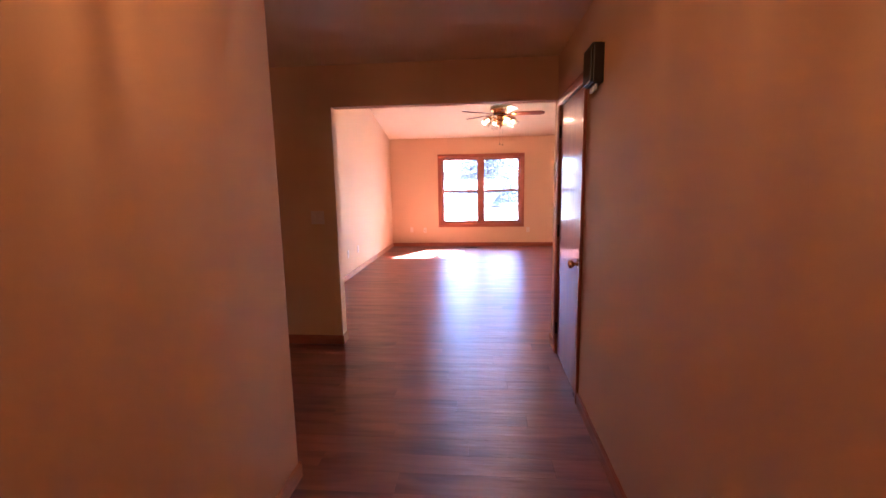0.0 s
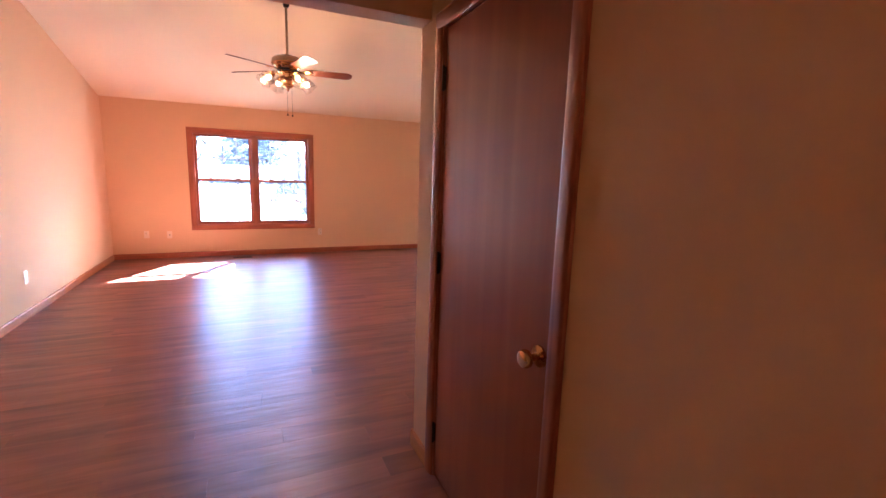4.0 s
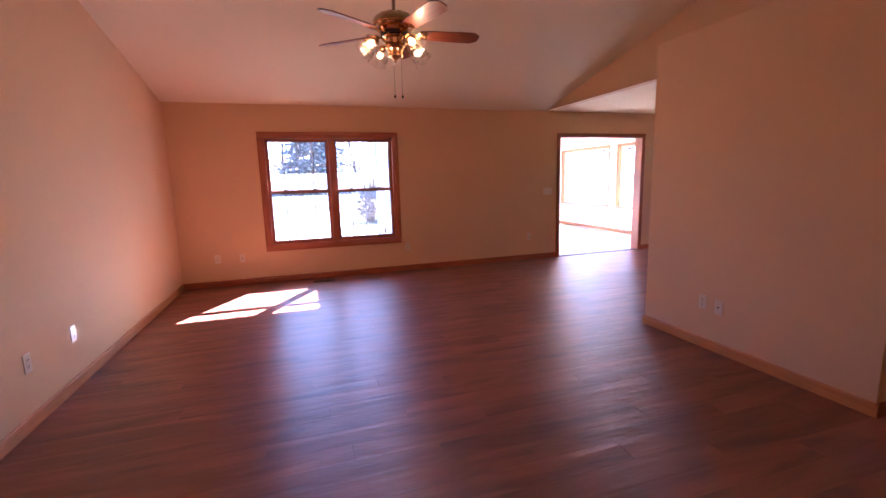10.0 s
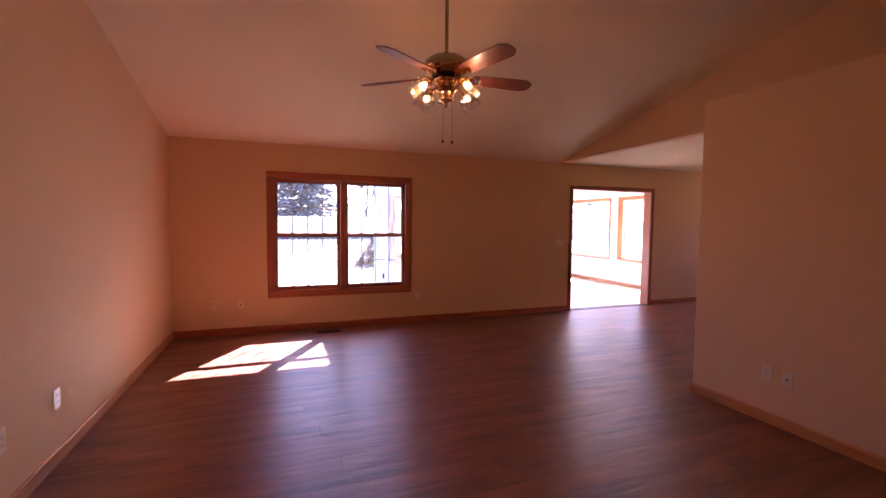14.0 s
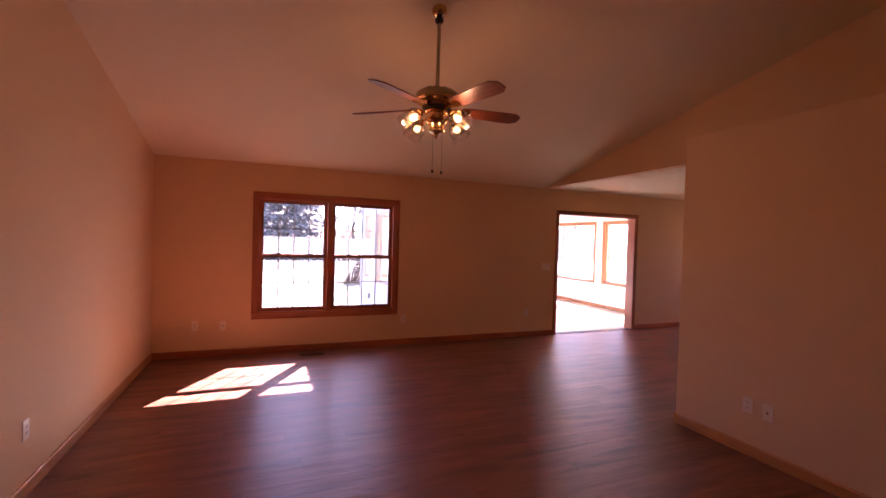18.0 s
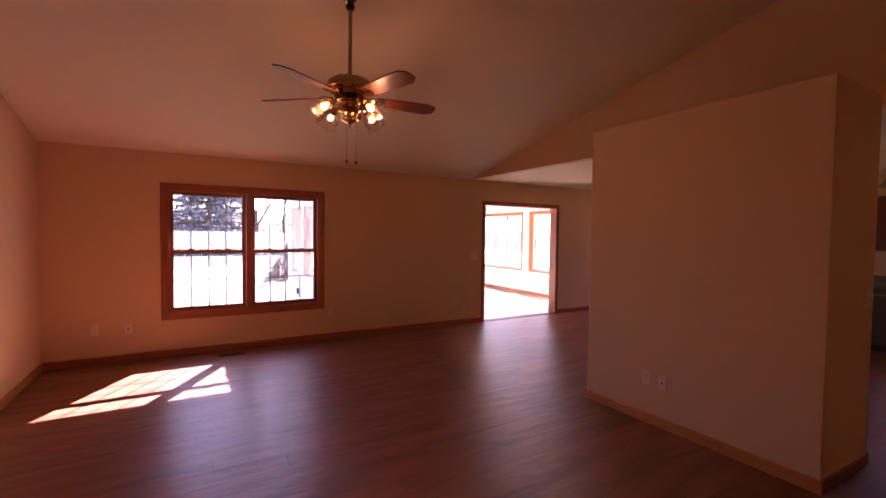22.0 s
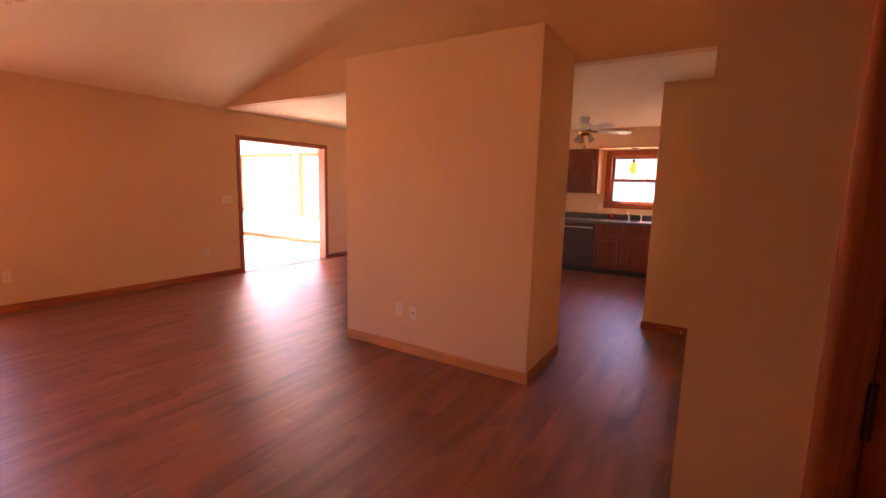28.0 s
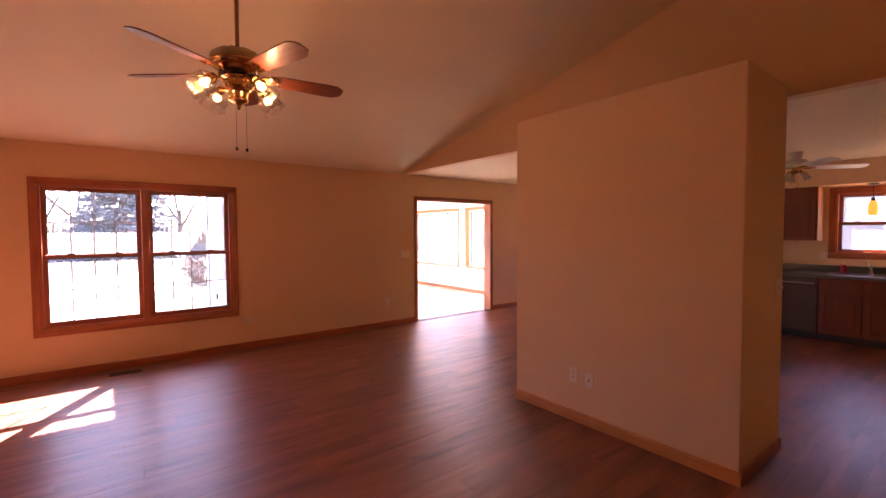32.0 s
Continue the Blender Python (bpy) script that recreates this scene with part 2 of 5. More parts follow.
def pressed_glass(name, tint=(1, 1, 1), gloss=0.16, cell=38.0, deep=0.78, ribs=0, about=(0, 0)):
    """Clear patterned glass: mostly see-through, with sparkling facets, or ribs running down a bowl about its axis."""
    m = bpy.data.materials.new(name)
    m.use_nodes = True
    t = m.node_tree
    t.nodes.remove(t.nodes["Principled BSDF"])
    tr, gl, mx = t.nodes.new("ShaderNodeBsdfTransparent"), t.nodes.new("ShaderNodeBsdfGlossy"), t.nodes.new("ShaderNodeMixShader")
    tr.inputs[0].default_value = (*tint, 1)
    gl.inputs["Roughness"].default_value = 0.12
    n = t.nodes.new("ShaderNodeTexVoronoi")
    n.inputs["Scale"].default_value = cell
    co = t.nodes.new("ShaderNodeTexCoord")
    t.links.new(co.outputs["Object"], n.inputs["Vector"])
    cr = t.nodes.new("ShaderNodeValToRGB")
    cr.color_ramp.elements[0].position, cr.color_ramp.elements[1].position = 0.12, 0.75
    if ribs:
        geo, sep, comb = t.nodes.new("ShaderNodeNewGeometry"), t.nodes.new("ShaderNodeSeparateXYZ"), t.nodes.new("ShaderNodeCombineXYZ")
        rel, turn, count = t.nodes.new("ShaderNodeVectorMath"), t.nodes.new("ShaderNodeMath"), t.nodes.new("ShaderNodeMath")
        rel.operation, turn.operation, count.operation = "SUBTRACT", "ARCTAN2", "MULTIPLY"
        rel.inputs[1].default_value = (*about, 0)
        count.inputs[1].default_value = ribs
        t.links.new(geo.outputs["Position"], rel.inputs[0])
        t.links.new(rel.outputs[0], sep.inputs[0])
        t.links.new(sep.outputs[1], turn.inputs[0])
        t.links.new(sep.outputs[0], turn.inputs[1])
        t.links.new(turn.outputs[0], count.inputs[0])
        t.links.new(count.outputs[0], comb.inputs[0])
        t.links.new(sep.outputs[2], comb.inputs[1])
        t.links.new(comb.outputs[0], n.inputs["Vector"])
    cr.color_ramp.elements[0].color = (*tint, 1)
    cr.color_ramp.elements[1].color = (*(Vector(tint) * deep), 1)
    t.links.new(n.outputs[0], cr.inputs[0])
    t.links.new(cr.outputs[0], tr.inputs[0])
    bp = t.nodes.new("ShaderNodeBump")
    bp.inputs["Strength"].default_value, bp.inputs["Distance"].default_value = 1.0, 0.006
    t.links.new(n.outputs[0], bp.inputs["Height"])
    t.links.new(bp.outputs[0], gl.inputs["Normal"])
    mx.inputs[0].default_value = gloss
    t.links.new(tr.outputs[0], mx.inputs[1])
    t.links.new(gl.outputs[0], mx.inputs[2])
    t.links.new(mx.outputs[0], t.nodes["Material Output"].inputs[0])
    return m


PLANK_DARK, PLANK_LIGHT, PLANK_ROUGH = (0.102, 0.0275, 0.0130), (0.335, 0.112, 0.056), (0.35, 0.47)
WALL = material("cream_wall_paint", (0.75, 0.490, 0.240), 0.75, bump=0.12, bump_scale=180, amount=0.02, large=0.8, large_amount=0.015)
CEIL = material("white_ceiling_paint", (0.84, 0.69, 0.435), 0.85, bump=0.35, bump_scale=140, amount=0.03, large=1.0, large_amount=0.015)
SUNWALL = material("pale_sunroom_paint", (0.86, 0.83, 0.79), 0.75, bump=0.1, bump_scale=180, amount=0.02)
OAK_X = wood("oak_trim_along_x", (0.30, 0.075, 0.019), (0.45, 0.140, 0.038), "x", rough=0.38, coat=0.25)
OAK_Y = wood("oak_trim_along_y", (0.30, 0.075, 0.019), (0.45, 0.140, 0.038), "y", rough=0.38, coat=0.25)
OAK_Z = wood("oak_trim_along_z", (0.30, 0.075, 0.019), (0.45, 0.140, 0.038), "z", rough=0.42, coat=0.15)
PALEOAK_X = wood("pale_oak_trim_along_x", (0.28, 0.105, 0.035), (0.41, 0.17, 0.062), "x", coat=0.2)
PALEOAK_Y = wood("pale_oak_trim_along_y", (0.28, 0.105, 0.035), (0.41, 0.17, 0.062), "y", coat=0.2)
PALEOAK_Z = wood("pale_oak_trim_along_z", (0.28, 0.105, 0.035), (0.41, 0.17, 0.062), "z", coat=0.2)
# paler baseboard tone than OAK_X, for most runs along y
PALE_BASE_Y = wood("paler_baseboard_wood", (0.46, 0.178, 0.038), (0.59, 0.258, 0.064), "y", rough=0.45, coat=0.08)
DOORWOOD = wood("stained_birch_door", (0.285, 0.066, 0.013), (0.360, 0.094, 0.020), "z", rough=0.45, scale=0.3, coat=0.34, lacquer=0.10)
CABINET = wood("cherry_cabinet_wood", (0.135, 0.025, 0.006), (0.205, 0.044, 0.010), "z", rough=0.42, scale=0.5, coat=0.12)
CABEND = wood("pale_cabinet_end", (0.42, 0.22, 0.09), (0.58, 0.34, 0.15), "z", rough=0.4, coat=0.1)
BLADE = wood("fan_blade_wood", (0.12, 0.030, 0.007), (0.22, 0.066, 0.016), "x", rough=0.42, coat=0.10)
PLANK = plank_material("vinyl_plank", False)
PLANK_FAR = plank_material("vinyl_plank_joined", True)
SUBFLOOR = material("dark_joint", (0.11, 0.036, 0.022), 0.8)
SUNFLOOR = material("pale_sunroom_vinyl", (0.62, 0.55, 0.47), 0.35, amount=0.08, bump=0.1, bump_scale=25)
BRASS = material("polished_brass", (0.74, 0.50, 0.18), 0.14, 1.0, amount=0.08, bump_scale=40)
ANTIQUE = material("antique_cream_brass", (0.56, 0.44, 0.23), 0.40, 0.30, amount=0.08, bump_scale=40)
DARKMETAL = material("dark_bronze", (0.05, 0.035, 0.025), 0.45, 0.7)
STEEL = material("brushed_steel", (0.55, 0.54, 0.52), 0.3, 1.0, grain=(4, 200, 4), amount=0.08)
FROSTED = material("smoky_frosted_glass", (0.42, 0.33, 0.22), 0.35, amount=0.06)
CHROME = material("chrome", (0.85, 0.85, 0.86), 0.08, 1.0, amount=0.02)
PLATE = material("white_plastic", (0.78, 0.63, 0.45), 0.35, amount=0.02)
SLOT = material("outlet_slot", (0.03, 0.025, 0.02), 0.6)
GASKET = material("black_gasket", (0.035, 0.028, 0.025), 0.5)
MUNTIN = material("white_grille_bar", (0.60, 0.56, 0.52), 0.5, amount=0.03)
# white enamel, dulled in colour for the shade of standing against the window
BACKLIT_WHITE = material("backlit_white_enamel", (0.66, 0.59, 0.48), 0.35, amount=0.02)
COUNTER = material("grey_green_laminate", (0.11, 0.108, 0.085), 0.45, amount=0.35, bump_scale=220, large_amount=0.08)
DISHWASHER = material("dark_steel_appliance", (0.070, 0.046, 0.038), 0.45, 0.3, grain=(3, 3, 160), amount=0.1)
BLACKPL = material("black_plastic", (0.02, 0.017, 0.015), 0.4, amount=0.1)
SOAP = material("red_soap_bottle", (0.55, 0.03, 0.06), 0.2, amount=0.05)
AMBER = glowing("amber_art_glass", (1.0, 0.40, 0.03), 0.05)
BULB = glowing("lit_bulb", (1.0, 0.50, 0.11), 0.75)
TULIP = pressed_glass("pressed_clear_glass", (1.0, 0.97, 0.92), 0.16, 30.0, 0.80)
HLX, HLY = 0.02, 1.05
BOWL = pressed_glass("patterned_amber_glass", (1.0, 0.86, 0.66), 0.12, 3.0, 0.22, 2.6, (HLX, HLY))
GLASS = clear_glass("window_glass", dust=0.048)
SIDING = material("white_vinyl_siding", (0.80, 0.80, 0.79), 0.5, amount=0.03)
ROOFING = material("grey_shingle", (0.12, 0.11, 0.10), 0.9, amount=0.3, bump=0.4, bump_scale=40)
LAWN = material("dormant_lawn", (0.058, 0.056, 0.022), 0.95, amount=0.5, bump=0.6, bump_scale=9, large=0.25, large_amount=0.18)
NEEDLE = material("spruce_needles", (0.19, 0.20, 0.20), 0.8, amount=0.25, bump_scale=8)
BARK = material("grey_bark", (0.12, 0.095, 0.075), 0.9, amount=0.35, bump=0.6, bump_scale=30)
TWIG = material("brown_twigs", (0.16, 0.11, 0.08), 0.9, amount=0.3, bump_scale=20)
FENCEWOOD = material("weathered_fence_wood", (0.22, 0.20, 0.19), 0.85, grain=(30, 30, 2), amount=0.3, bump=0.3)
BRICKFAR = material("pale_house_siding", (0.30, 0.275, 0.25), 0.8, amount=0.1, grain=(1, 1, 14))


# ---- building helpers ----
def box(bm, x0, y0, z0, x1, y1, z1, bevel=0.0):
    x0, x1, y0, y1, z0, z1 = min(x0, x1), max(x0, x1), min(y0, y1), max(y0, y1), min(z0, z1), max(z0, z1)
    r = bmesh.ops.create_cube(bm, size=1.0, matrix=Matrix.Translation(((x0 + x1) / 2, (y0 + y1) / 2, (z0 + z1) / 2)) @ Matrix.Diagonal((x1 - x0, y1 - y0, z1 - z0, 1)))
    if bevel:
        edges = list({e for v in r["verts"] for e in v.link_edges})
        bmesh.ops.bevel(bm, geom=edges, offset=bevel, segments=2, profile=0.6, affect="EDGES")
    return bm


def prism(bm, poly, axis, c0, c1):
    """A polygon drawn in the plane across an axis (x: y,z; y: x,z; z: x,y), pushed from c0 to c1."""
    def place(u, v, c):
        return {"x": (c, u, v), "y": (u, c, v), "z": (u, v, c)}[axis]
    a = [bm.verts.new(place(u, v, c0)) for u, v in poly]
    b = [bm.verts.new(place(u, v, c1)) for u, v in poly]
    faces = [bm.faces.new(a), bm.faces.new(list(reversed(b)))]
    n = len(poly)
    for i in range(n):
        faces.append(bm.faces.new((a[i], b[i], b[(i + 1) % n], a[(i + 1) % n])))
    bmesh.ops.recalc_face_normals(bm, faces=faces)
    return bm


def tube(bm, p, q, r0, r1=None, sides=12, caps=True):
    p, q = Vector(p), Vector(q)
    r1 = r0 if r1 is None else r1
    d = q - p
    m = Matrix.Translation((p + q) / 2) @ d.to_track_quat("Z", "Y").to_matrix().to_4x4()
    bmesh.ops.create_cone(bm, cap_ends=caps, segments=sides, radius1=r0, radius2=max(r1, 1e-5), depth=d.length, matrix=m)
    return bm


def lathe(bm, profile, center=(0, 0, 0), sides=24, turn=None):
    """A turned shape from (radius, height) pairs."""
    m = Matrix.Translation(center) @ (turn or Matrix.Identity(4))
    rings = []
    for r, z in profile:
        rings.append([bm.verts.new(m @ Vector((r * math.cos(2 * math.pi * i / sides), r * math.sin(2 * math.pi * i / sides), z))) for i in range(sides)])
    for a, b in zip(rings, rings[1:]):
        for i in range(sides):
            bm.faces.new((a[i], a[(i + 1) % sides], b[(i + 1) % sides], b[i]))
    bmesh.ops.remove_doubles(bm, verts=[v for ring in rings for v in ring], dist=1e-5)
    return bm


def mesh_of(name, bm, mat, smooth=False):
    me = bpy.data.meshes.new(name)
    bm.to_mesh(me)
    bm.free()
    me.materials.append(mat)
    if smooth:
        me.shade_smooth()
        me.set_sharp_from_angle(angle=radians(40))
    return me


def thing(name, label, category, at=(0, 0, 0), group="", kind=""):
    ob = new(name)
    ob.empty_display_size = 0.1
    ob.location = at
    return tagged(ob, label, category, group, kind)


def part(name, bm, mat, parent, label="", smooth=False):
    ob = new(name, mesh_of(name, bm, mat, smooth))
    ob.parent = parent
    if parent.type == "EMPTY":
        ob.matrix_parent_inverse = Matrix.Translation(-parent.location)
    if label:
        ob["label"] = label
    return ob


def solid(name, bm, mat, label, category, kind="", group="", smooth=False):
    return tagged(new(name, mesh_of(name, bm, mat, smooth)), label, category, group, kind)


def B():
    return bmesh.new()


def pierced(axis, c0, c1, u0, u1, z0, z1, holes):
    """A straight wall from c0 to c1 thick, along u, with openings (ua, ub, za, zb) right through it."""
    bm = B()
    def put(a, b, za, zb):
        if b - a > 1e-4 and zb - za > 1e-4:
            if axis == "y":
                box(bm, a, c0, za, b, c1, zb)
            else:
                box(bm, c0, a, za, c1, b, zb)
    at = u0
    for a, b, za, zb in sorted(holes):
        put(at, a, z0, z1)
        put(a, b, z0, za)
        put(a, b, zb, z1)
        at = b
    put(at, u1, z0, z1)
    return bm


# ---- the plan, in metres ----
WEST, GABLE, NORTH, SOUTH = -1.92, 3.588, 10.02, 3.925
EAST, FLAT, RISE = 8.0, 2.44, 0.226
HALL_W, HALL_E, HALL_S, ALCOVE = -0.78, 0.76, -1.9, 1.98
OPEN_W, OPEN_TOP = -1.135, 2.10


def vault(y):
    return FLAT + RISE * (NORTH - y)


# walls of the living room
WIN = (-0.768, 1.026, 0.512, 2.010)
SUNDOOR = (3.856, 5.563, 0.0, 2.040)
solid("wall_north", pierced("y", NORTH, NORTH + 0.16, WEST - 0.15, EAST + 0.15, -0.05, 2.60, [WIN, SUNDOOR]), WALL,
      "cream painted wall with a window and a wide doorway", "wall", "structure")
solid("wall_west", prism(B(), [(SOUTH, -0.05), (NORTH, -0.05), (NORTH, vault(NORTH) + 0.05), (SOUTH, vault(SOUTH) + 0.05)], "x", WEST - 0.15, WEST), WALL,
      "cream painted wall under a sloping ceiling", "wall", "structure")
solid("wall_gable", prism(B(), [(SOUTH, FLAT), (NORTH, FLAT), (NORTH, vault(NORTH) + 0.05), (SOUTH, vault(SOUTH) + 0.05)], "x", GABLE, GABLE + 0.12), WALL,
      "cream triangular wall above the flat ceiling", "wall", "structure")
solid("wall_south", pierced("y", SOUTH - 0.12, SOUTH, WEST - 0.15, EAST + 0.15, -0.05, 4.05, [(OPEN_W, HALL_E, -0.05, OPEN_TOP)]), WALL,
      "cream painted wall with a cased hall opening", "wall", "structure")
bm = B()
prism(bm, [(SOUTH - 0.12, vault(SOUTH - 0.12)), (NORTH + 0.1, vault(NORTH + 0.1)), (NORTH + 0.1, vault(NORTH + 0.1) + 0.14), (SOUTH - 0.12, vault(SOUTH - 0.12) + 0.14)], "x", WEST - 0.12, GABLE + 0.10)
solid("ceiling_living", bm, CEIL, "white sloping ceiling", "ceiling", "structure")
solid("ceiling_kitchen", box(B(), GABLE + 0.12, SOUTH - 0.1, FLAT, EAST + 0.1, NORTH + 0.05, FLAT + 0.12), CEIL, "white flat ceiling", "ceiling", "structure")
solid("ceiling_hall", box(B(), -4.1, HALL_S - 0.1, FLAT, HALL_E + 0.1, SOUTH - 0.118, FLAT + 0.12), CEIL, "white flat hall ceiling", "ceiling", "structure")

# the block between living room and kitchen
BX, BY0, BY1, BTOP = 2.67, 4.935, 6.685, 2.47
BXE, STUB = 3.40, 4.588
solid("wall_block", box(B(), BX, BY0, -0.05, BXE, BY1, BTOP, 0.006), WALL, "cream painted wall block with a flat top ledge", "wall", "structure")

# hall and alcove
CLOSET = (2.847, 3.670, -0.05, 2.045)
solid("wall_hall_east", pierced("x", HALL_E, HALL_E + 0.12, HALL_S, SOUTH - 0.12, -0.05, FLAT, [CLOSET]), WALL, "cream hall wall with a closet doorway", "wall", "structure")
solid("wall_closet_back", box(B(), HALL_E + 0.75, 2.5, -0.05, HALL_E + 0.85, SOUTH - 0.125, FLAT), WALL, "plain closet back wall", "wall", "structure")
bm = B()
box(bm, HALL_W - 0.12, HALL_S, -0.05, HALL_W, ALCOVE, FLAT, 0.004)
solid("wall_hall_west", bm, WALL, "cream hall wall ending in a corner", "wall", "structure")
solid("wall_alcove_south", box(B(), -4.0, ALCOVE - 0.12, -0.05, HALL_W - 0.122, ALCOVE, FLAT), WALL, "cream side passage wall", "wall", "structure")
solid("wall_alcove_end", box(B(), -4.1, ALCOVE - 0.12, -0.05, -4.002, SOUTH - 0.12, FLAT), WALL, "plain end wall of the side passage", "wall", "structure")
solid("wall_alcove_north", box(B(), -4.0, SOUTH - 0.12, -0.05, WEST - 0.152, SOUTH, FLAT), WALL, "cream side passage wall", "wall", "structure")
solid("wall_entry", box(B(), HALL_W - 0.12, HALL_S - 0.12, -0.05, HALL_E + 0.12, HALL_S - 0.002, FLAT), WALL, "plain entry wall", "wall", "structure")

# kitchen
KWIN = (4.68, 5.50, 1.17, 2.02)
# second opening is never in view; added to brighten the dining end
FILL_WIN = (8.60, 9.65, 0.95, 2.03)
solid("wall_east", pierced("x", EAST, EAST + 0.15, SOUTH, NORTH, -0.05, FLAT, [KWIN, FILL_WIN]), WALL, "cream kitchen wall with a window over the sink", "wall", "structure")
solid("wall_stub", box(B(), STUB, SOUTH + 0.002, -0.05, STUB + 0.12, 4.41, FLAT - 0.001, 0.004), WALL, "cream wall end beside the kitchen", "wall", "structure")
solid("wall_soffit", box(B(), 7.66, SOUTH + 0.002, 2.115, EAST - 0.002, 7.25, FLAT - 0.002), WALL, "cream soffit over the kitchen cabinets", "wall", "structure")

# sunroom
SX0, SX1, SY1 = 1.70, 6.92, 14.90
SE = [(10.75, 12.28, 0.635, 2.05), (12.63, 14.62, 0.635, 2.05)]
SW = [(10.75, 12.10, 0.585, 2.075), (12.33, 13.40, 0.585, 2.075), (13.58, 14.62, 0.585, 2.075)]
SN = [(2.05, 3.55, 0.585, 2.075), (3.75, 5.05, 0.585, 2.075), (5.25, 6.60, 0.585, 2.075)]
solid("wall_sunroom_east", pierced("x", SX1, SX1 + 0.14, NORTH + 0.162, SY1, -0.3, 2.5, SE), SUNWALL, "pale sunroom wall with wide windows", "wall", "structure")
solid("wall_sunroom_west", pierced("x", SX0 - 0.14, SX0, NORTH + 0.162, SY1, -0.3, 2.5, SW), SIDING, "white sided sunroom wall with windows", "wall", "structure")
solid("wall_sunroom_north", pierced("y", SY1, SY1 + 0.14, SX0 - 0.14, SX1 + 0.14, -0.3, 2.5, SN), SIDING, "white sided sunroom wall with windows", "wall", "structure")
solid("wall_sunroom_south", pierced("y", NORTH + 0.1605, NORTH + 0.165, SX0, SX1, 0.0, 2.44, [SUNDOOR]), SUNWALL, "pale sunroom wall round the doorway", "wall", "structure")
solid("ceiling_sunroom", box(B(), SX0 - 0.3, NORTH + 0.17, 2.44, SX1 + 0.3, SY1 + 0.4, 2.62), CEIL, "white sunroom ceiling", "ceiling", "structure")
solid("floor_sunroom", box(B(), SX0, NORTH + 0.08, -0.08, SX1, SY1, -0.004), SUNFLOOR, "pale sunlit vinyl floor", "floor", "structure")

# roof over the north side, with its overhang
def roof_line(y):
    return FLAT + 0.16 + RISE * (NORTH - y)


bm = B()
prism(bm, [(NORTH + 1.06, roof_line(NORTH + 1.06)), (NORTH + 1.06, roof_line(NORTH + 1.06) + 0.16), (SOUTH - 0.1, roof_line(SOUTH - 0.1) + 0.16), (HALL_S - 1.0, 2.75), (HALL_S - 1.0, 2.60), (SOUTH - 0.1, roof_line(SOUTH - 0.1))], "x", -5.0, EAST + 0.6)
solid("roof", bm, ROOFING, "grey shingle roof with a deep overhang", "roof", "structure")


# ---- windows ----
def casing(parent, axis, face, out, u0, u1, z0, z1, w, mats, sides=("l", "r", "t", "b")):
    """Picture-frame casing round an opening; out is the way it stands off the wall."""
    shape = [(0.0, 0.0), (0.0, 0.0075), (0.06, 0.0105), (0.20, 0.0135), (0.45, 0.0165), (0.75, 0.0180), (0.92, 0.0170), (1.0, 0.0130), (1.0, 0.0)]

    def bar(inner, outer, lo, hi, upright, mat):
        bm = B()
        poly = [(inner + (outer - inner) * k, face + out * h) for k, h in shape]
        if axis == "y":
            prism(bm, poly if upright else [(c, u) for u, c in poly], "z" if upright else "x", lo, hi)
        else:
            prism(bm, [(c, u) for u, c in poly], "z" if upright else "y", lo, hi)
        part("casing", bm, mat, parent, smooth=True)
    side, flat = mats
    if "l" in sides:
        bar(u0, u0 - w, z0, z1, True, side)
    if "r" in sides:
        bar(u1, u1 + w, z0, z1, True, side)
    if "t" in sides:
        bar(z1, z1 + w, u0 - w, u1 + w, False, flat)
    if "b" in sides:
        bar(z0, z0 - w, u0 - w, u1 + w, False, flat)


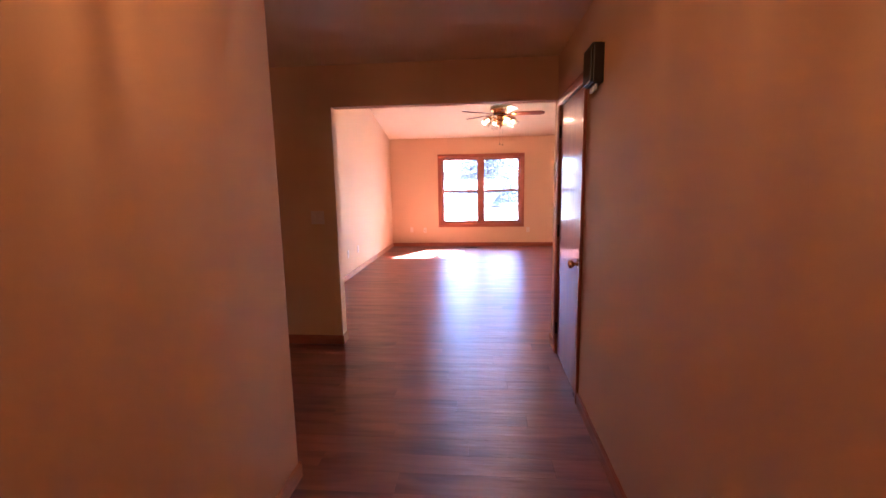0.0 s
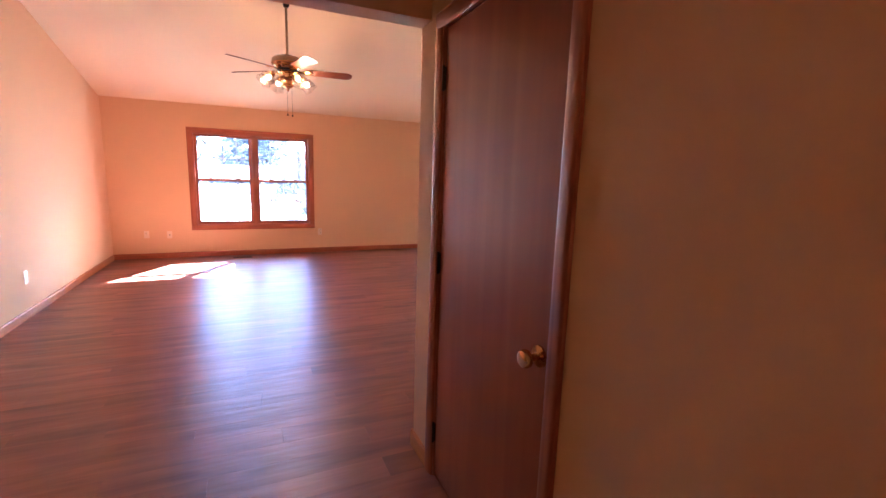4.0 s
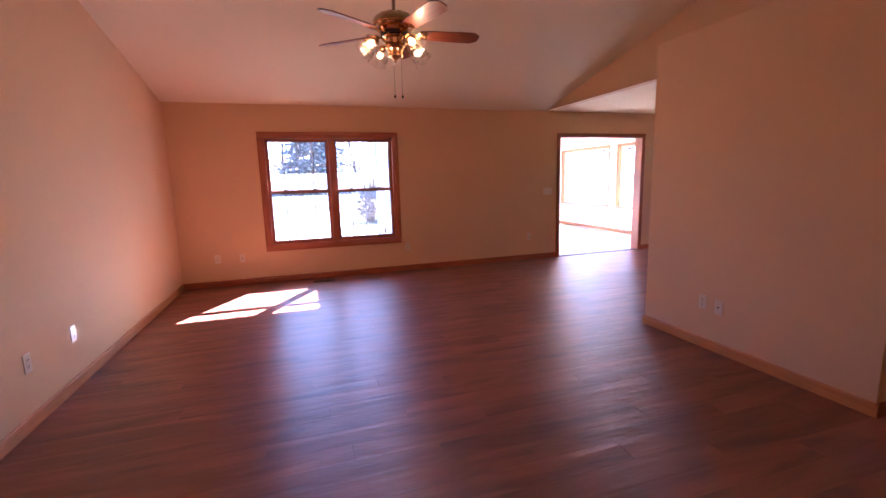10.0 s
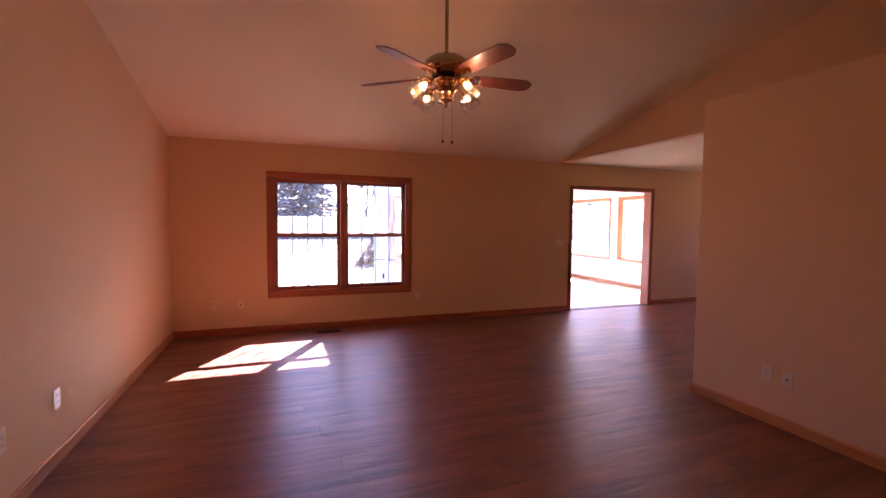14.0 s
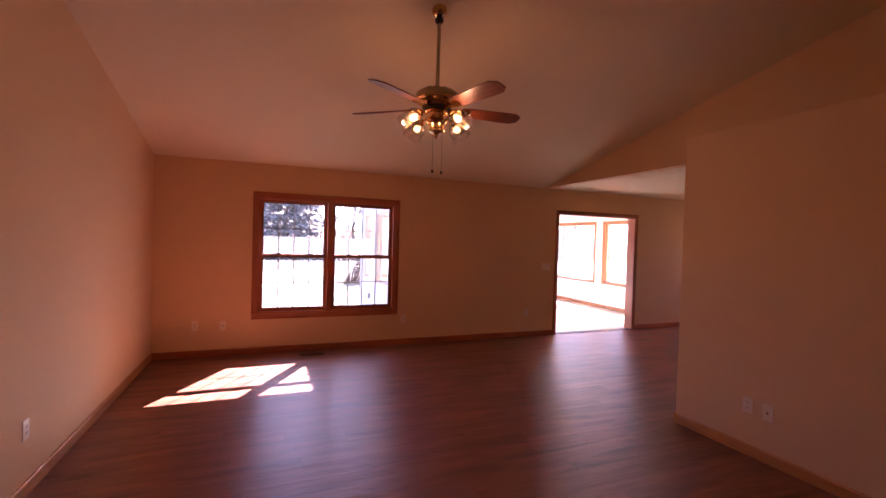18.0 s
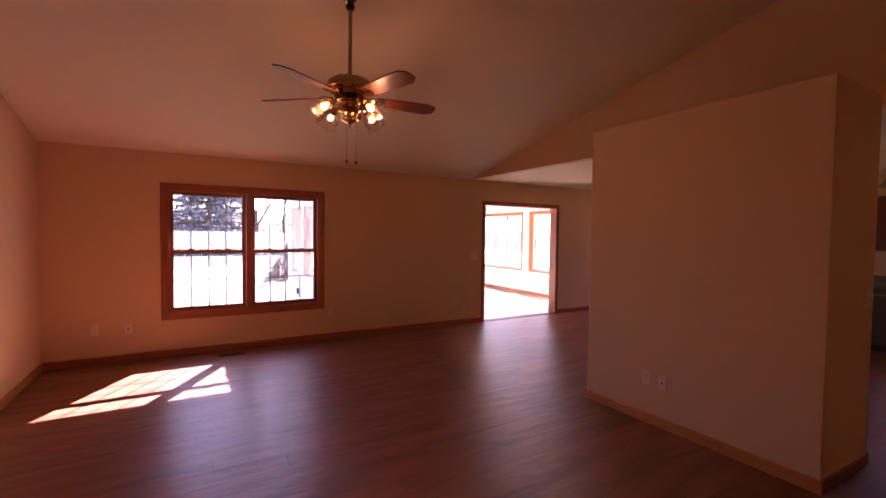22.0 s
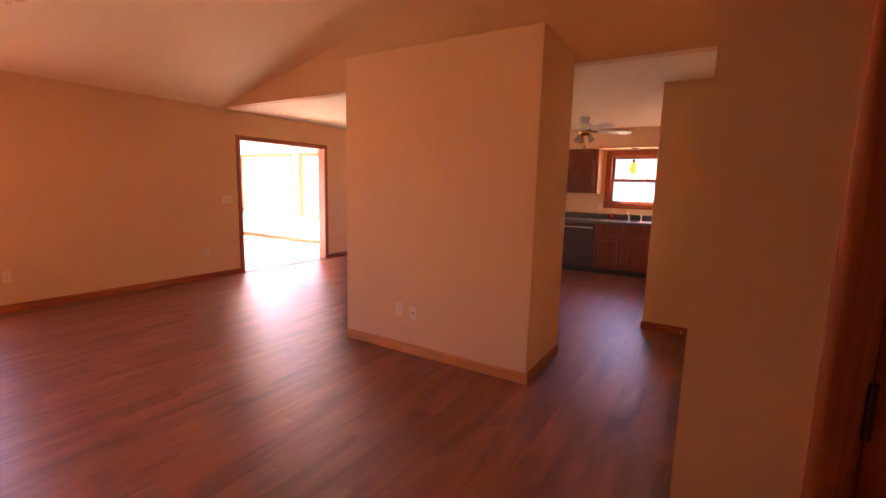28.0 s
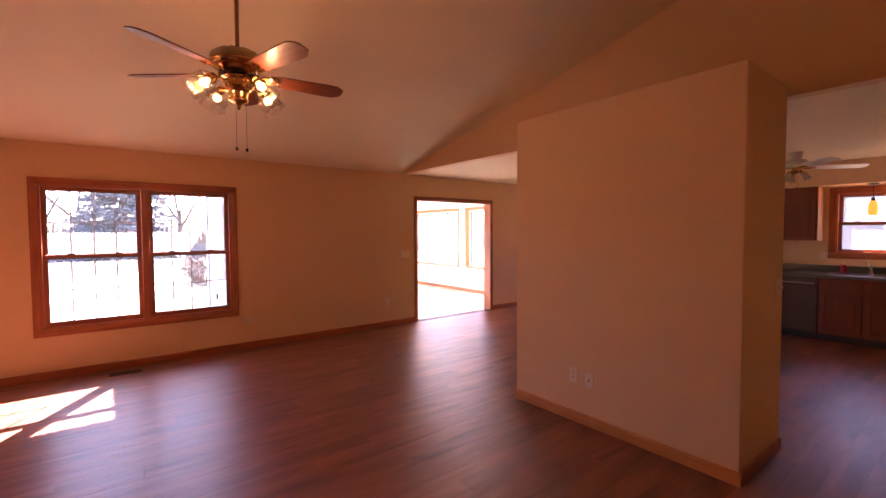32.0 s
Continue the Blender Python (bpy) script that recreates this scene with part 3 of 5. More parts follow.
def double_hung(parent, axis, c, out, u0, u1, z0, z1, rail_z, frame_mats, cols=4, rows=2, latch=True, lift=0.045, muntins=True):
    """Two sashes; c is the plane of the inner (lower) sash, out the way to the outside."""
    side, flat = frame_mats
    def bar(name, a, b, za, zb, ca, cb, mat, bevel=0.003, owner=None):
        bm = B()
        if axis == "y":
            box(bm, a, ca, za, b, cb, zb, bevel)
        else:
            box(bm, ca, a, za, cb, b, zb, bevel)
        return part(name, bm, mat, owner or parent)
    w = 0.035
    for n, (za, zb, off) in enumerate(((z0, rail_z + 0.018, 0.0), (rail_z - 0.018, z1, 0.036))):
        ca, cb = c + off * out, c + (off + 0.032) * out
        s = bar("sash", u0, u0 + w, za, zb, ca, cb, side)
        s["label"] = "stained wooden window sash"
        bar("stile", u1 - w, u1, za, zb, ca, cb, side, owner=s)
        bar("rail", u0 + w, u1 - w, za, za + (lift if n == 0 else w), ca, cb, flat, owner=s)
        bar("rail", u0 + w, u1 - w, zb - w, zb, ca, cb, flat, owner=s)
        a, b, lo, hi = u0 + w, u1 - w, za + (lift if n == 0 else w), zb - w
        mid = (ca + cb) / 2
        for g in ((a, a + 0.007, lo, hi), (b - 0.007, b, lo, hi), (a + 0.007, b - 0.007, lo, lo + 0.007), (a + 0.007, b - 0.007, hi - 0.007, hi)):
            bar("gasket", *g, mid - 0.009, mid + 0.009, GASKET, 0, owner=s)
        p = bar("pane", a, b, lo, hi, mid - 0.002, mid + 0.002, GLASS, 0, owner=s)
        p.visible_shadow = False
        if muntins:
            for i in range(1, cols):
                u = a + (b - a) * i / cols
                bar("grille_bar", u - 0.006, u + 0.006, lo, hi, mid + 0.003 * out, mid + 0.009 * out, MUNTIN, 0, owner=s)
            for i in range(1, rows):
                z = lo + (hi - lo) * i / rows
                bar("grille_bar", a, b, z - 0.006, z + 0.006, mid + 0.0095 * out, mid + 0.014 * out, MUNTIN, 0, owner=s)
    if latch:
        for k in (0.27, 0.75):
            u = u0 + (u1 - u0) * k
            bar("sash_lock", u - 0.028, u + 0.028, rail_z + 0.0185, rail_z + 0.034, c + 0.004 * out, c + 0.028 * out, DARKMETAL, 0.004)


def window(name, label, axis, face, depth, out, u0, u1, z0, z1, units, rail_z, mats, cols=4, rows=2, w=0.07, muntins=True, lift=0.045):
    side, flat = mats
    at = ((u0 + u1) / 2, face, z0) if axis == "y" else (face, (u0 + u1) / 2, z0)
    win = thing(name, label, "window", at, kind="structure")
    casing(win, axis, face, -out, u0, u1, z0, z1, w, mats)
    j = 0.018
    def bar(nm, a, b, za, zb, c0, c1, mat, bev=0.002):
        bm = B()
        if axis == "y":
            box(bm, a, c0, za, b, c1, zb, bev)
        else:
            box(bm, c0, a, za, c1, b, zb, bev)
        part(nm, bm, mat, win)
    f0, f1 = face - 0.001 * out, face + depth * out
    bar("jamb", u0, u0 + j, z0 + j, z1 - j, f0, f1, side)
    bar("jamb", u1 - j, u1, z0 + j, z1 - j, f0, f1, side)
    bar("head", u0, u1, z1 - j, z1, f0, f1, flat)
    bar("window_sill", u0, u1, z0, z0 + j, f0, f1, flat)
    span = (u1 - u0 - 2 * j - 0.07 * (units - 1)) / units
    for i in range(units):
        a = u0 + j + i * (span + 0.07)
        double_hung(win, axis, face + 0.045 * out, out, a, a + span, z0 + j, z1 - j, rail_z, mats, cols, rows, muntins=muntins, lift=lift)
        if i < units - 1:
            bar("mullion", a + span, a + span + 0.07, z0 + j, z1 - j, face - 0.008 * out, face + (depth - 0.02) * out, side, 0.004)
    return win


def fixed_window(name, label, axis, face, depth, out, u0, u1, z0, z1, mats, w=0.055):
    """A picture window: casing, jambs, one thin sash round a single pane."""
    side, flat = mats
    at = ((u0 + u1) / 2, face, z0) if axis == "y" else (face, (u0 + u1) / 2, z0)
    win = thing(name, label, "window", at, kind="structure")
    casing(win, axis, face, -out, u0, u1, z0, z1, w, mats)
    def bar(nm, a, b, za, zb, c0, c1, mat, bev=0.002):
        bm = B()
        if axis == "y":
            box(bm, a, c0, za, b, c1, zb, bev)
        else:
            box(bm, c0, a, za, c1, b, zb, bev)
        return part(nm, bm, mat, win)
    j, f0, f1 = 0.016, face - 0.001 * out, face + depth * out
    bar("jamb", u0, u0 + j, z0 + j, z1 - j, f0, f1, side)
    bar("jamb", u1 - j, u1, z0 + j, z1 - j, f0, f1, side)
    bar("head", u0, u1, z1 - j, z1, f0, f1, flat)
    bar("window_sill", u0, u1, z0, z0 + j, f0, f1, flat)
    c0, c1, g = face + 0.06 * out, face + 0.09 * out, 0.03
    bar("sash_stile", u0 + j, u0 + j + g, z0 + j, z1 - j, c0, c1, PLATE)
    bar("sash_stile", u1 - j - g, u1 - j, z0 + j, z1 - j, c0, c1, PLATE)
    bar("sash_rail", u0 + j + g, u1 - j - g, z0 + j, z0 + j + g, c0, c1, PLATE)
    bar("sash_rail", u0 + j + g, u1 - j - g, z1 - j - g, z1 - j, c0, c1, PLATE)
    pane = bar("pane", u0 + j + g, u1 - j - g, z0 + j + g, z1 - j - g, face + 0.072 * out, face + 0.076 * out, GLASS, 0)
    pane.visible_shadow = False
    return win


window("window_1", "twin double-hung window with stained oak casing and grilles", "y", NORTH, 0.15, 1, *WIN, 2, 1.262, (OAK_Z, OAK_X))
window("window_2", "double-hung kitchen window with oak casing over the sink", "x", EAST, 0.14, 1, *KWIN, 1, 1.588, (OAK_Z, OAK_Y), muntins=False, w=0.075, lift=0.03)
# out of sight behind the block, added only for the daylight it lets in
fixed_window("window_11", "unseen window with oak casing, added to light the dining end", "x", EAST, 0.14, 1, *FILL_WIN, (OAK_Z, OAK_Y))
for n, (a, b, za, zb) in enumerate(SE):
    fixed_window("window_%d" % (3 + n), "wide sunroom picture window with pale oak casing", "x", SX1, 0.13, 1, a, b, za, zb, (PALEOAK_Z, PALEOAK_Y))
for n, (a, b, za, zb) in enumerate(SW):
    fixed_window("window_%d" % (5 + n), "sunroom window with white frame", "x", SX0, 0.13, -1, a, b, za, zb, (MUNTIN, MUNTIN))
for n, (a, b, za, zb) in enumerate(SN):
    fixed_window("window_%d" % (8 + n), "sunroom window with pale oak casing", "y", SY1, 0.13, 1, a, b, za, zb, (PALEOAK_Z, PALEOAK_X))

# wide doorway into the sunroom
dw = thing("door_1", "wide doorway with oak casing into the sunroom", "doorway", (SUNDOOR[0], NORTH, 0), kind="structure")
casing(dw, "y", NORTH, -1, SUNDOOR[0] + 0.02, SUNDOOR[1] - 0.02, 0.0, 2.022, 0.068, (OAK_Z, OAK_X), ("l", "r", "t"))
part("jamb", box(B(), SUNDOOR[0], NORTH - 0.001, 0, SUNDOOR[0] + 0.02, NORTH + 0.165, 2.02, 0.002), OAK_Z, dw)
part("jamb", box(B(), SUNDOOR[1] - 0.02, NORTH - 0.001, 0, SUNDOOR[1], NORTH + 0.165, 2.02, 0.002), OAK_Z, dw)
part("head", box(B(), SUNDOOR[0], NORTH - 0.001, 2.02, SUNDOOR[1], NORTH + 0.165, 2.04, 0.002), OAK_X, dw)
part("threshold", box(B(), SUNDOOR[0], NORTH - 0.02, 0.0005, SUNDOOR[1], NORTH + 0.1, 0.008, 0.003), DARKMETAL, dw, "dark threshold strip")

# closet door
cd = thing("door_2", "closed dark stained flush closet door with brass knob", "door", (HALL_E, CLOSET[0], 0), kind="structure")
casing(cd, "x", HALL_E, -1, CLOSET[0] + 0.012, CLOSET[1] - 0.012, 0.0, 2.033, 0.064, (OAK_Z, OAK_Y), ("l", "r", "t"))
for a, b in ((CLOSET[0], CLOSET[0] + 0.018), (CLOSET[1] - 0.018, CLOSET[1])):
    part("jamb", box(B(), HALL_E - 0.001, a, 0, HALL_E + 0.12, b, 2.03), OAK_Z, cd)
part("head", box(B(), HALL_E - 0.001, CLOSET[0], 2.03, HALL_E + 0.12, CLOSET[1], 2.045), OAK_Y, cd)
part("slab", box(B(), HALL_E + 0.004, CLOSET[0] + 0.021, 0.012, HALL_E + 0.040, CLOSET[1] - 0.021, 2.026, 0.002), DOORWOOD, cd, "flush stained birch door slab")
KY, KZ = 2.905, 0.912
knob = part("knob", lathe(B(), [(0.0, 0), (0.033, 0), (0.033, 0.006), (0.012, 0.010), (0.010, 0.030), (0.016, 0.036), (0.026, 0.044), (0.028, 0.054), (0.024, 0.064), (0.012, 0.068), (0.0, 0.068)], (HALL_E + 0.004, KY, KZ), 24, Matrix.Rotation(radians(-90), 4, "Y")), BRASS, cd, "polished brass knob", True)
for z in (0.23, 1.05, 1.83):
    h = part("hinge", box(B(), HALL_E - 0.004, CLOSET[1] - 0.026, z - 0.045, HALL_E + 0.006, CLOSET[1] - 0.012, z + 0.045, 0.002), DARKMETAL, cd, "dark brass hinge")
    part("pin", tube(B(), (HALL_E - 0.006, CLOSET[1] - 0.0195, z - 0.05), (HALL_E - 0.006, CLOSET[1] - 0.0195, z + 0.05), 0.006), DARKMETAL, h, smooth=True)


# ---- baseboards ----
def baseboard(name, axis, face, out, a, b, mat):
    """Baseboard with an eased top; out is the way it stands off the wall."""
    t = 0.013 * out
    poly = [(face, 0.001), (face + t, 0.001), (face + t, 0.070), (face + t * 0.55, 0.083), (face, 0.083)]
    bm = B()
    if axis == "x":
        prism(bm, poly, "y", a, b)
    else:
        prism(bm, poly, "x", a, b)
    return solid(name, bm, mat, "stained wooden baseboard along the wall foot", "baseboard", "structure")


baseboard("baseboard_west", "x", WEST, 1, SOUTH, NORTH - 0.014, PALE_BASE_Y)
baseboard("baseboard_north", "y", NORTH, -1, WEST, SUNDOOR[0] - 0.049, OAK_X)
baseboard("baseboard_north_east", "y", NORTH, -1, SUNDOOR[1] + 0.049, EAST, OAK_X)
baseboard("baseboard_block_west", "x", BX, -1, BY0 - 0.013, BY1 + 0.013, PALE_BASE_Y)
baseboard("baseboard_block_south", "y", BY0, -1, BX - 0.012, BXE, OAK_X)
baseboard("baseboard_block_north", "y", BY1, 1, BX - 0.012, BXE, OAK_X)
baseboard("baseboard_south_east", "y", SOUTH, 1, HALL_E - 0.012, STUB, OAK_X)
baseboard("baseboard_south_west", "y", SOUTH, 1, WEST + 0.013, OPEN_W + 0.012, OAK_X)
baseboard("baseboard_opening_west", "x", OPEN_W, 1, SOUTH - 0.133, SOUTH + 0.013, PALE_BASE_Y)
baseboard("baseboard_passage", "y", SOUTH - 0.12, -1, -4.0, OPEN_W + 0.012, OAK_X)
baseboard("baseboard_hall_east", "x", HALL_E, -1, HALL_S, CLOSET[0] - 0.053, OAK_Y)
baseboard("baseboard_opening_east", "x", HALL_E, -1, CLOSET[1] + 0.053, SOUTH + 0.013, PALE_BASE_Y)
baseboard("baseboard_hall_west", "x", HALL_W, 1, HALL_S, ALCOVE + 0.013, PALE_BASE_Y)
baseboard("baseboard_alcove", "y", ALCOVE, 1, -4.0, HALL_W + 0.012, OAK_X)
baseboard("baseboard_stub", "x", STUB, -1, SOUTH + 0.014, 4.41 + 0.013, OAK_Y)
baseboard("baseboard_stub_end", "y", 4.41, 1, STUB - 0.012, STUB + 0.12, OAK_X)
baseboard("baseboard_sunroom", "x", SX1, -1, NORTH + 0.17, SY1, PALEOAK_Y)


# ---- ceiling fan of the living room ----
FX, FY, FZ = 0.425, 6.865, 2.455
fan = thing("ceiling_fan", "brass ceiling fan with oak blades and four lit glass shades", "ceiling fan", (FX, FY, FZ))
top = vault(FY)
part("canopy", lathe(B(), [(0.0, 0.02), (0.052, 0.015), (0.054, -0.002), (0.050, -0.018), (0.040, -0.032), (0.024, -0.040), (0.0, -0.042)], (FX, FY, top - 0.012), 28, Matrix.Rotation(math.atan(-RISE), 4, "X")), BRASS, fan, "polished brass ceiling canopy", True)
part("hanger_ball", lathe(B(), [(0.0, 0.03), (0.022, 0.022), (0.032, 0.0), (0.024, -0.022), (0.0, -0.03)], (FX, FY, top - 0.078), 20), DARKMETAL, fan, smooth=True)
part("downrod", tube(B(), (FX, FY, 2.60), (FX, FY, top - 0.06), 0.0125, sides=16), ANTIQUE, fan, smooth=True)
part("motor_housing", lathe(B(), [(0.0, 0.150), (0.024, 0.150), (0.03, 0.128), (0.085, 0.124), (0.128, 0.114), (0.147, 0.100), (0.152, 0.084), (0.151, 0.058), (0.146, 0.048), (0.0, 0.048)], (FX, FY, FZ), 40), ANTIQUE, fan, "cream enamelled motor housing", True)
for k in range(12):
    a0 = radians(30 * k + 8)
    d, e = Vector((math.cos(a0), math.sin(a0), 0)), Vector((-math.sin(a0), math.cos(a0), 0))
    c = Vector((FX, FY, FZ + 0.1165)) + d * 0.118
    part("vent_slot", tube(B(), c - e * 0.020, c + e * 0.020, 0.004, sides=6), DARKMETAL, fan)
part("motor_band", lathe(B(), [(0.1500, 0.046), (0.1560, 0.050), (0.1565, 0.058), (0.1515, 0.063)], (FX, FY, FZ), 40), BRASS, fan, smooth=True)
part("motor_skirt", lathe(B(), [(0.144, 0.047), (0.140, 0.036), (0.122, 0.030), (0.128, 0.022), (0.110, 0.014), (0.104, 0.006), (0.0, 0.006)], (FX, FY, FZ), 40), BRASS, fan, "stepped polished brass skirt", True)
part("flywheel", lathe(B(), [(0.0, 0.005), (0.105, 0.004), (0.105, -0.012), (0.06, -0.018), (0.0, -0.018)], (FX, FY, FZ), 32), DARKMETAL, fan, smooth=True)
part("switch_housing", lathe(B(), [(0.088, -0.018), (0.092, -0.026), (0.080, -0.034), (0.060, -0.040), (0.056, -0.075), (0.068, -0.082), (0.074, -0.092), (0.068, -0.104), (0.056, -0.112), (0.050, -0.140), (0.056, -0.150), (0.054, -0.162), (0.036, -0.172), (0.020, -0.180), (0.014, -0.192), (0.010, -0.206), (0.0, -0.216)], (FX, FY, FZ), 28), BRASS, fan, "polished brass switch housing with finial", True)


def blade_outline():
    pts = [(0.185, -0.048), (0.25, -0.058), (0.52, -0.069), (0.600, -0.069), (0.648, -0.036), (0.652, 0.0), (0.648, 0.036), (0.600, 0.069), (0.52, 0.069), (0.25, 0.058), (0.185, 0.048)]
    return pts


for k in range(5):
    ang = radians(-3 + 72 * k)
    m = Matrix.Translation((FX, FY, FZ - 0.002)) @ Matrix.Rotation(ang, 4, "Z") @ Matrix.Rotation(radians(-14), 4, "X")
    bm = prism(B(), blade_outline(), "z", -0.004, 0.004)
    bmesh.ops.bevel(bm, geom=[e for e in bm.edges], offset=0.0015, segments=1, affect="EDGES")
    blade = part("blade", bm, BLADE, fan, "stained oak fan blade")
    blade.matrix_basis = m
    blade.matrix_parent_inverse = Matrix.Translation((-FX, -FY, -FZ))
    bm = B()
    prism(bm, [(0.085, -0.018), (0.15, -0.022), (0.19, -0.042), (0.235, -0.040), (0.25, -0.012), (0.25, 0.012), (0.235, 0.040), (0.19, 0.042), (0.15, 0.022), (0.085, 0.018)], "z", -0.011, -0.0045)
    for u, v in ((0.205, -0.028), (0.205, 0.028), (0.235, 0.0)):
        tube(bm, (u, v, -0.0155), (u, v, -0.010), 0.006, sides=8)
    iron = part("blade_iron", bm, BRASS, blade, "ornate brass blade bracket")
    iron.matrix_basis = Matrix.Identity(4)
    iron.matrix_parent_inverse = Matrix.Identity(4)

for k in range(4):
    ang = radians(22 + 90 * k)
    d = Vector((math.cos(ang), math.sin(ang), 0))
    c = Vector((FX, FY, FZ))
    p0, p1, p2 = c + d * 0.05 + Vector((0, 0, -0.085)), c + d * 0.115 + Vector((0, 0, -0.050)), c + d * 0.158 + Vector((0, 0, -0.060))
    bm = B()
    tube(bm, p0, p1, 0.008, sides=10)
    tube(bm, p1, p2, 0.008, sides=10)
    arm = part("lamp_arm", bm, BRASS, fan, smooth=True)
    axis = (d * 0.74 + Vector((0, 0, -0.67))).normalized()
    rot = axis.to_track_quat("Z", "Y").to_matrix().to_4x4()
    part("socket", lathe(B(), [(0.0, -0.012), (0.022, -0.008), (0.03, 0.006), (0.03, 0.020), (0.018, 0.022), (0.018, 0.040), (0.0, 0.040)], p2, 20, rot), BRASS, arm, smooth=True)
    bm = B()
    s = 20
    m = Matrix.Translation(p2) @ rot
    rings = []
    for j, (r, z) in enumerate([(0.027, 0.010), (0.042, 0.022), (0.060, 0.048), (0.068, 0.080), (0.066, 0.108), (0.068, 0.128), (0.078, 0.142)]):
        rings.append([bm.verts.new(m @ Vector((r * (1 + (0.05 if j > 4 else 0.02) * math.cos(5 * 2 * math.pi * i / s)) * math.cos(2 * math.pi * i / s), r * (1 + (0.05 if j > 4 else 0.02) * math.cos(5 * 2 * math.pi * i / s)) * math.sin(2 * math.pi * i / s), z + (0.006 * math.cos(5 * 2 * math.pi * i / s) if j == 6 else 0)))) for i in range(s)])
    for a, b in zip(rings, rings[1:]):
        for i in range(s):
            bm.faces.new((a[i], a[(i + 1) % s], b[(i + 1) % s], b[i]))
    bmesh.ops.solidify(bm, geom=bm.faces[:], thickness=0.0025)
    shade = part("shade", bm, TULIP, arm, "clear pressed-glass tulip shade", True)
    shade.visible_shadow = True
    bp = p2 + axis * 0.062
    part("bulb", lathe(B(), [(0.0, -0.03), (0.012, -0.026), (0.014, -0.014), (0.022, 0.0), (0.024, 0.012), (0.018, 0.026), (0.0, 0.032)], bp, 14, rot), BULB, arm, "lit bulb", True)
    bulb_lamp(*(p2 + axis * 0.106), FAN_WATTS, radius=0.010)
for k in range(8):
    a0 = radians(10 + 45 * k)
    d = Vector((math.cos(a0), math.sin(a0), 0))
    c = Vector((FX, FY, FZ))
    bm = B()
    curl = [(0.100, -0.010), (0.112, -0.026), (0.100, -0.044), (0.080, -0.052), (0.070, -0.070), (0.078, -0.084)]
    for (r0, z0), (r1, z1) in zip(curl, curl[1:]):
        tube(bm, c + d * r0 + Vector((0, 0, z0)), c + d * r1 + Vector((0, 0, z1)), 0.0045, sides=8)
    part("scroll", bm, BRASS, fan, "curled brass scroll on the light kit", True)
for dx, dy, ln in ((0.035, -0.03, 0.20), (-0.005, 0.045, 0.185)):
    bm = B()
    tube(bm, (FX + dx, FY + dy, FZ - 0.16), (FX + dx, FY + dy, FZ - 0.16 - ln - 0.08), 0.0012, sides=6)
    ch = part("pull_chain", bm, DARKMETAL, fan)
    part("chain_fob", lathe(B(), [(0.0, 0.012), (0.006, 0.008), (0.009, -0.002), (0.006, -0.012), (0.0, -0.014)], (FX + dx, FY + dy, FZ - 0.17 - ln - 0.08), 12), DARKMETAL, ch, smooth=True)

# hall ceiling light, above the start of the walk
hl = thing("ceiling_light", "flush brass ceiling light with a pressed glass bowl", "ceiling light", (HLX, HLY, FLAT))
part("base", lathe(B(), [(0.0, -0.001), (0.13, -0.001), (0.13, -0.02), (0.11, -0.03), (0.0, -0.03)], (HLX, HLY, FLAT), 32), BRASS, hl, smooth=True)
bm = lathe(B(), [(0.112, -0.028), (0.150, -0.045), (0.162, -0.075), (0.150, -0.110), (0.110, -0.142), (0.055, -0.158), (0.0, -0.162)], (HLX, HLY, FLAT), 32)
part("bowl", bm, BOWL, hl, "patterned glass bowl", True)
part("finial", lathe(B(), [(0.0, -0.158), (0.012, -0.164), (0.008, -0.178), (0.0, -0.186)], (HLX, HLY, FLAT), 14), BRASS, hl, smooth=True)
part("bulb", lathe(B(), [(0.0, -0.04), (0.02, -0.045), (0.03, -0.065), (0.024, -0.088), (0.0, -0.095)], (HLX, HLY, FLAT), 16), BULB, hl, "lit bulb", True)
bulb_lamp(HLX, HLY, FLAT - 0.100, HALL_WATTS, (1.0, 0.51, 0.15), 0.006)


# ---- outlets, switches and small fixtures ----
def wall_plate(name, label, pos, normal, kind_of, w=0.070, h=0.115, gangs=1):
    """A cover plate on a wall at pos, facing normal, as an outlet, a blank cable plate or toggle switches."""
    n = Vector(normal)
    u = Vector((0, 0, 1)).cross(n)
    p = Vector(pos)
    th = thing(name, label, "outlet" if kind_of != "switch" else "light switch", pos)
    W = w + 0.046 * (gangs - 1)
    def slab(nm, cu, cz, ww, hh, d0, d1, mat, owner, bev=0.0):
        a = p + u * (cu - ww / 2) + n * d0 + Vector((0, 0, cz - hh / 2))
        b = p + u * (cu + ww / 2) + n * d1 + Vector((0, 0, cz + hh / 2))
        return part(nm, box(B(), *a, *b, bev), mat, owner)
    pl = slab("plate", 0, 0, W, h, 0.0, 0.0065, PLATE, th, 0.0028)
    for g in range(gangs):
        cu = (g - (gangs - 1) / 2) * 0.046
        if kind_of == "outlet":
            for s in (-1, 1):
                soc = slab("socket", cu, s * 0.0195, 0.034, 0.027, 0.0065, 0.0085, PLATE, th, 0.001)
                for q in (-0.0065, 0.0065):
                    slab("slot", cu + q, s * 0.0195 + 0.003, 0.0028, 0.009, 0.0085, 0.0092, SLOT, soc)
                slab("slot", cu, s * 0.0195 - 0.008, 0.005, 0.004, 0.0085, 0.0092, SLOT, soc)
        elif kind_of == "switch":
            slab("toggle", cu, 0.004, 0.010, 0.022, 0.0065, 0.019, PLATE, th, 0.002)
        else:
            part("jack", lathe(B(), [(0.0, 0.013), (0.005, 0.013), (0.005, 0.0065), (0.009, 0.0065)], p, 12, n.to_track_quat("Z", "Y").to_matrix().to_4x4()), DARKMETAL, th)
    return th


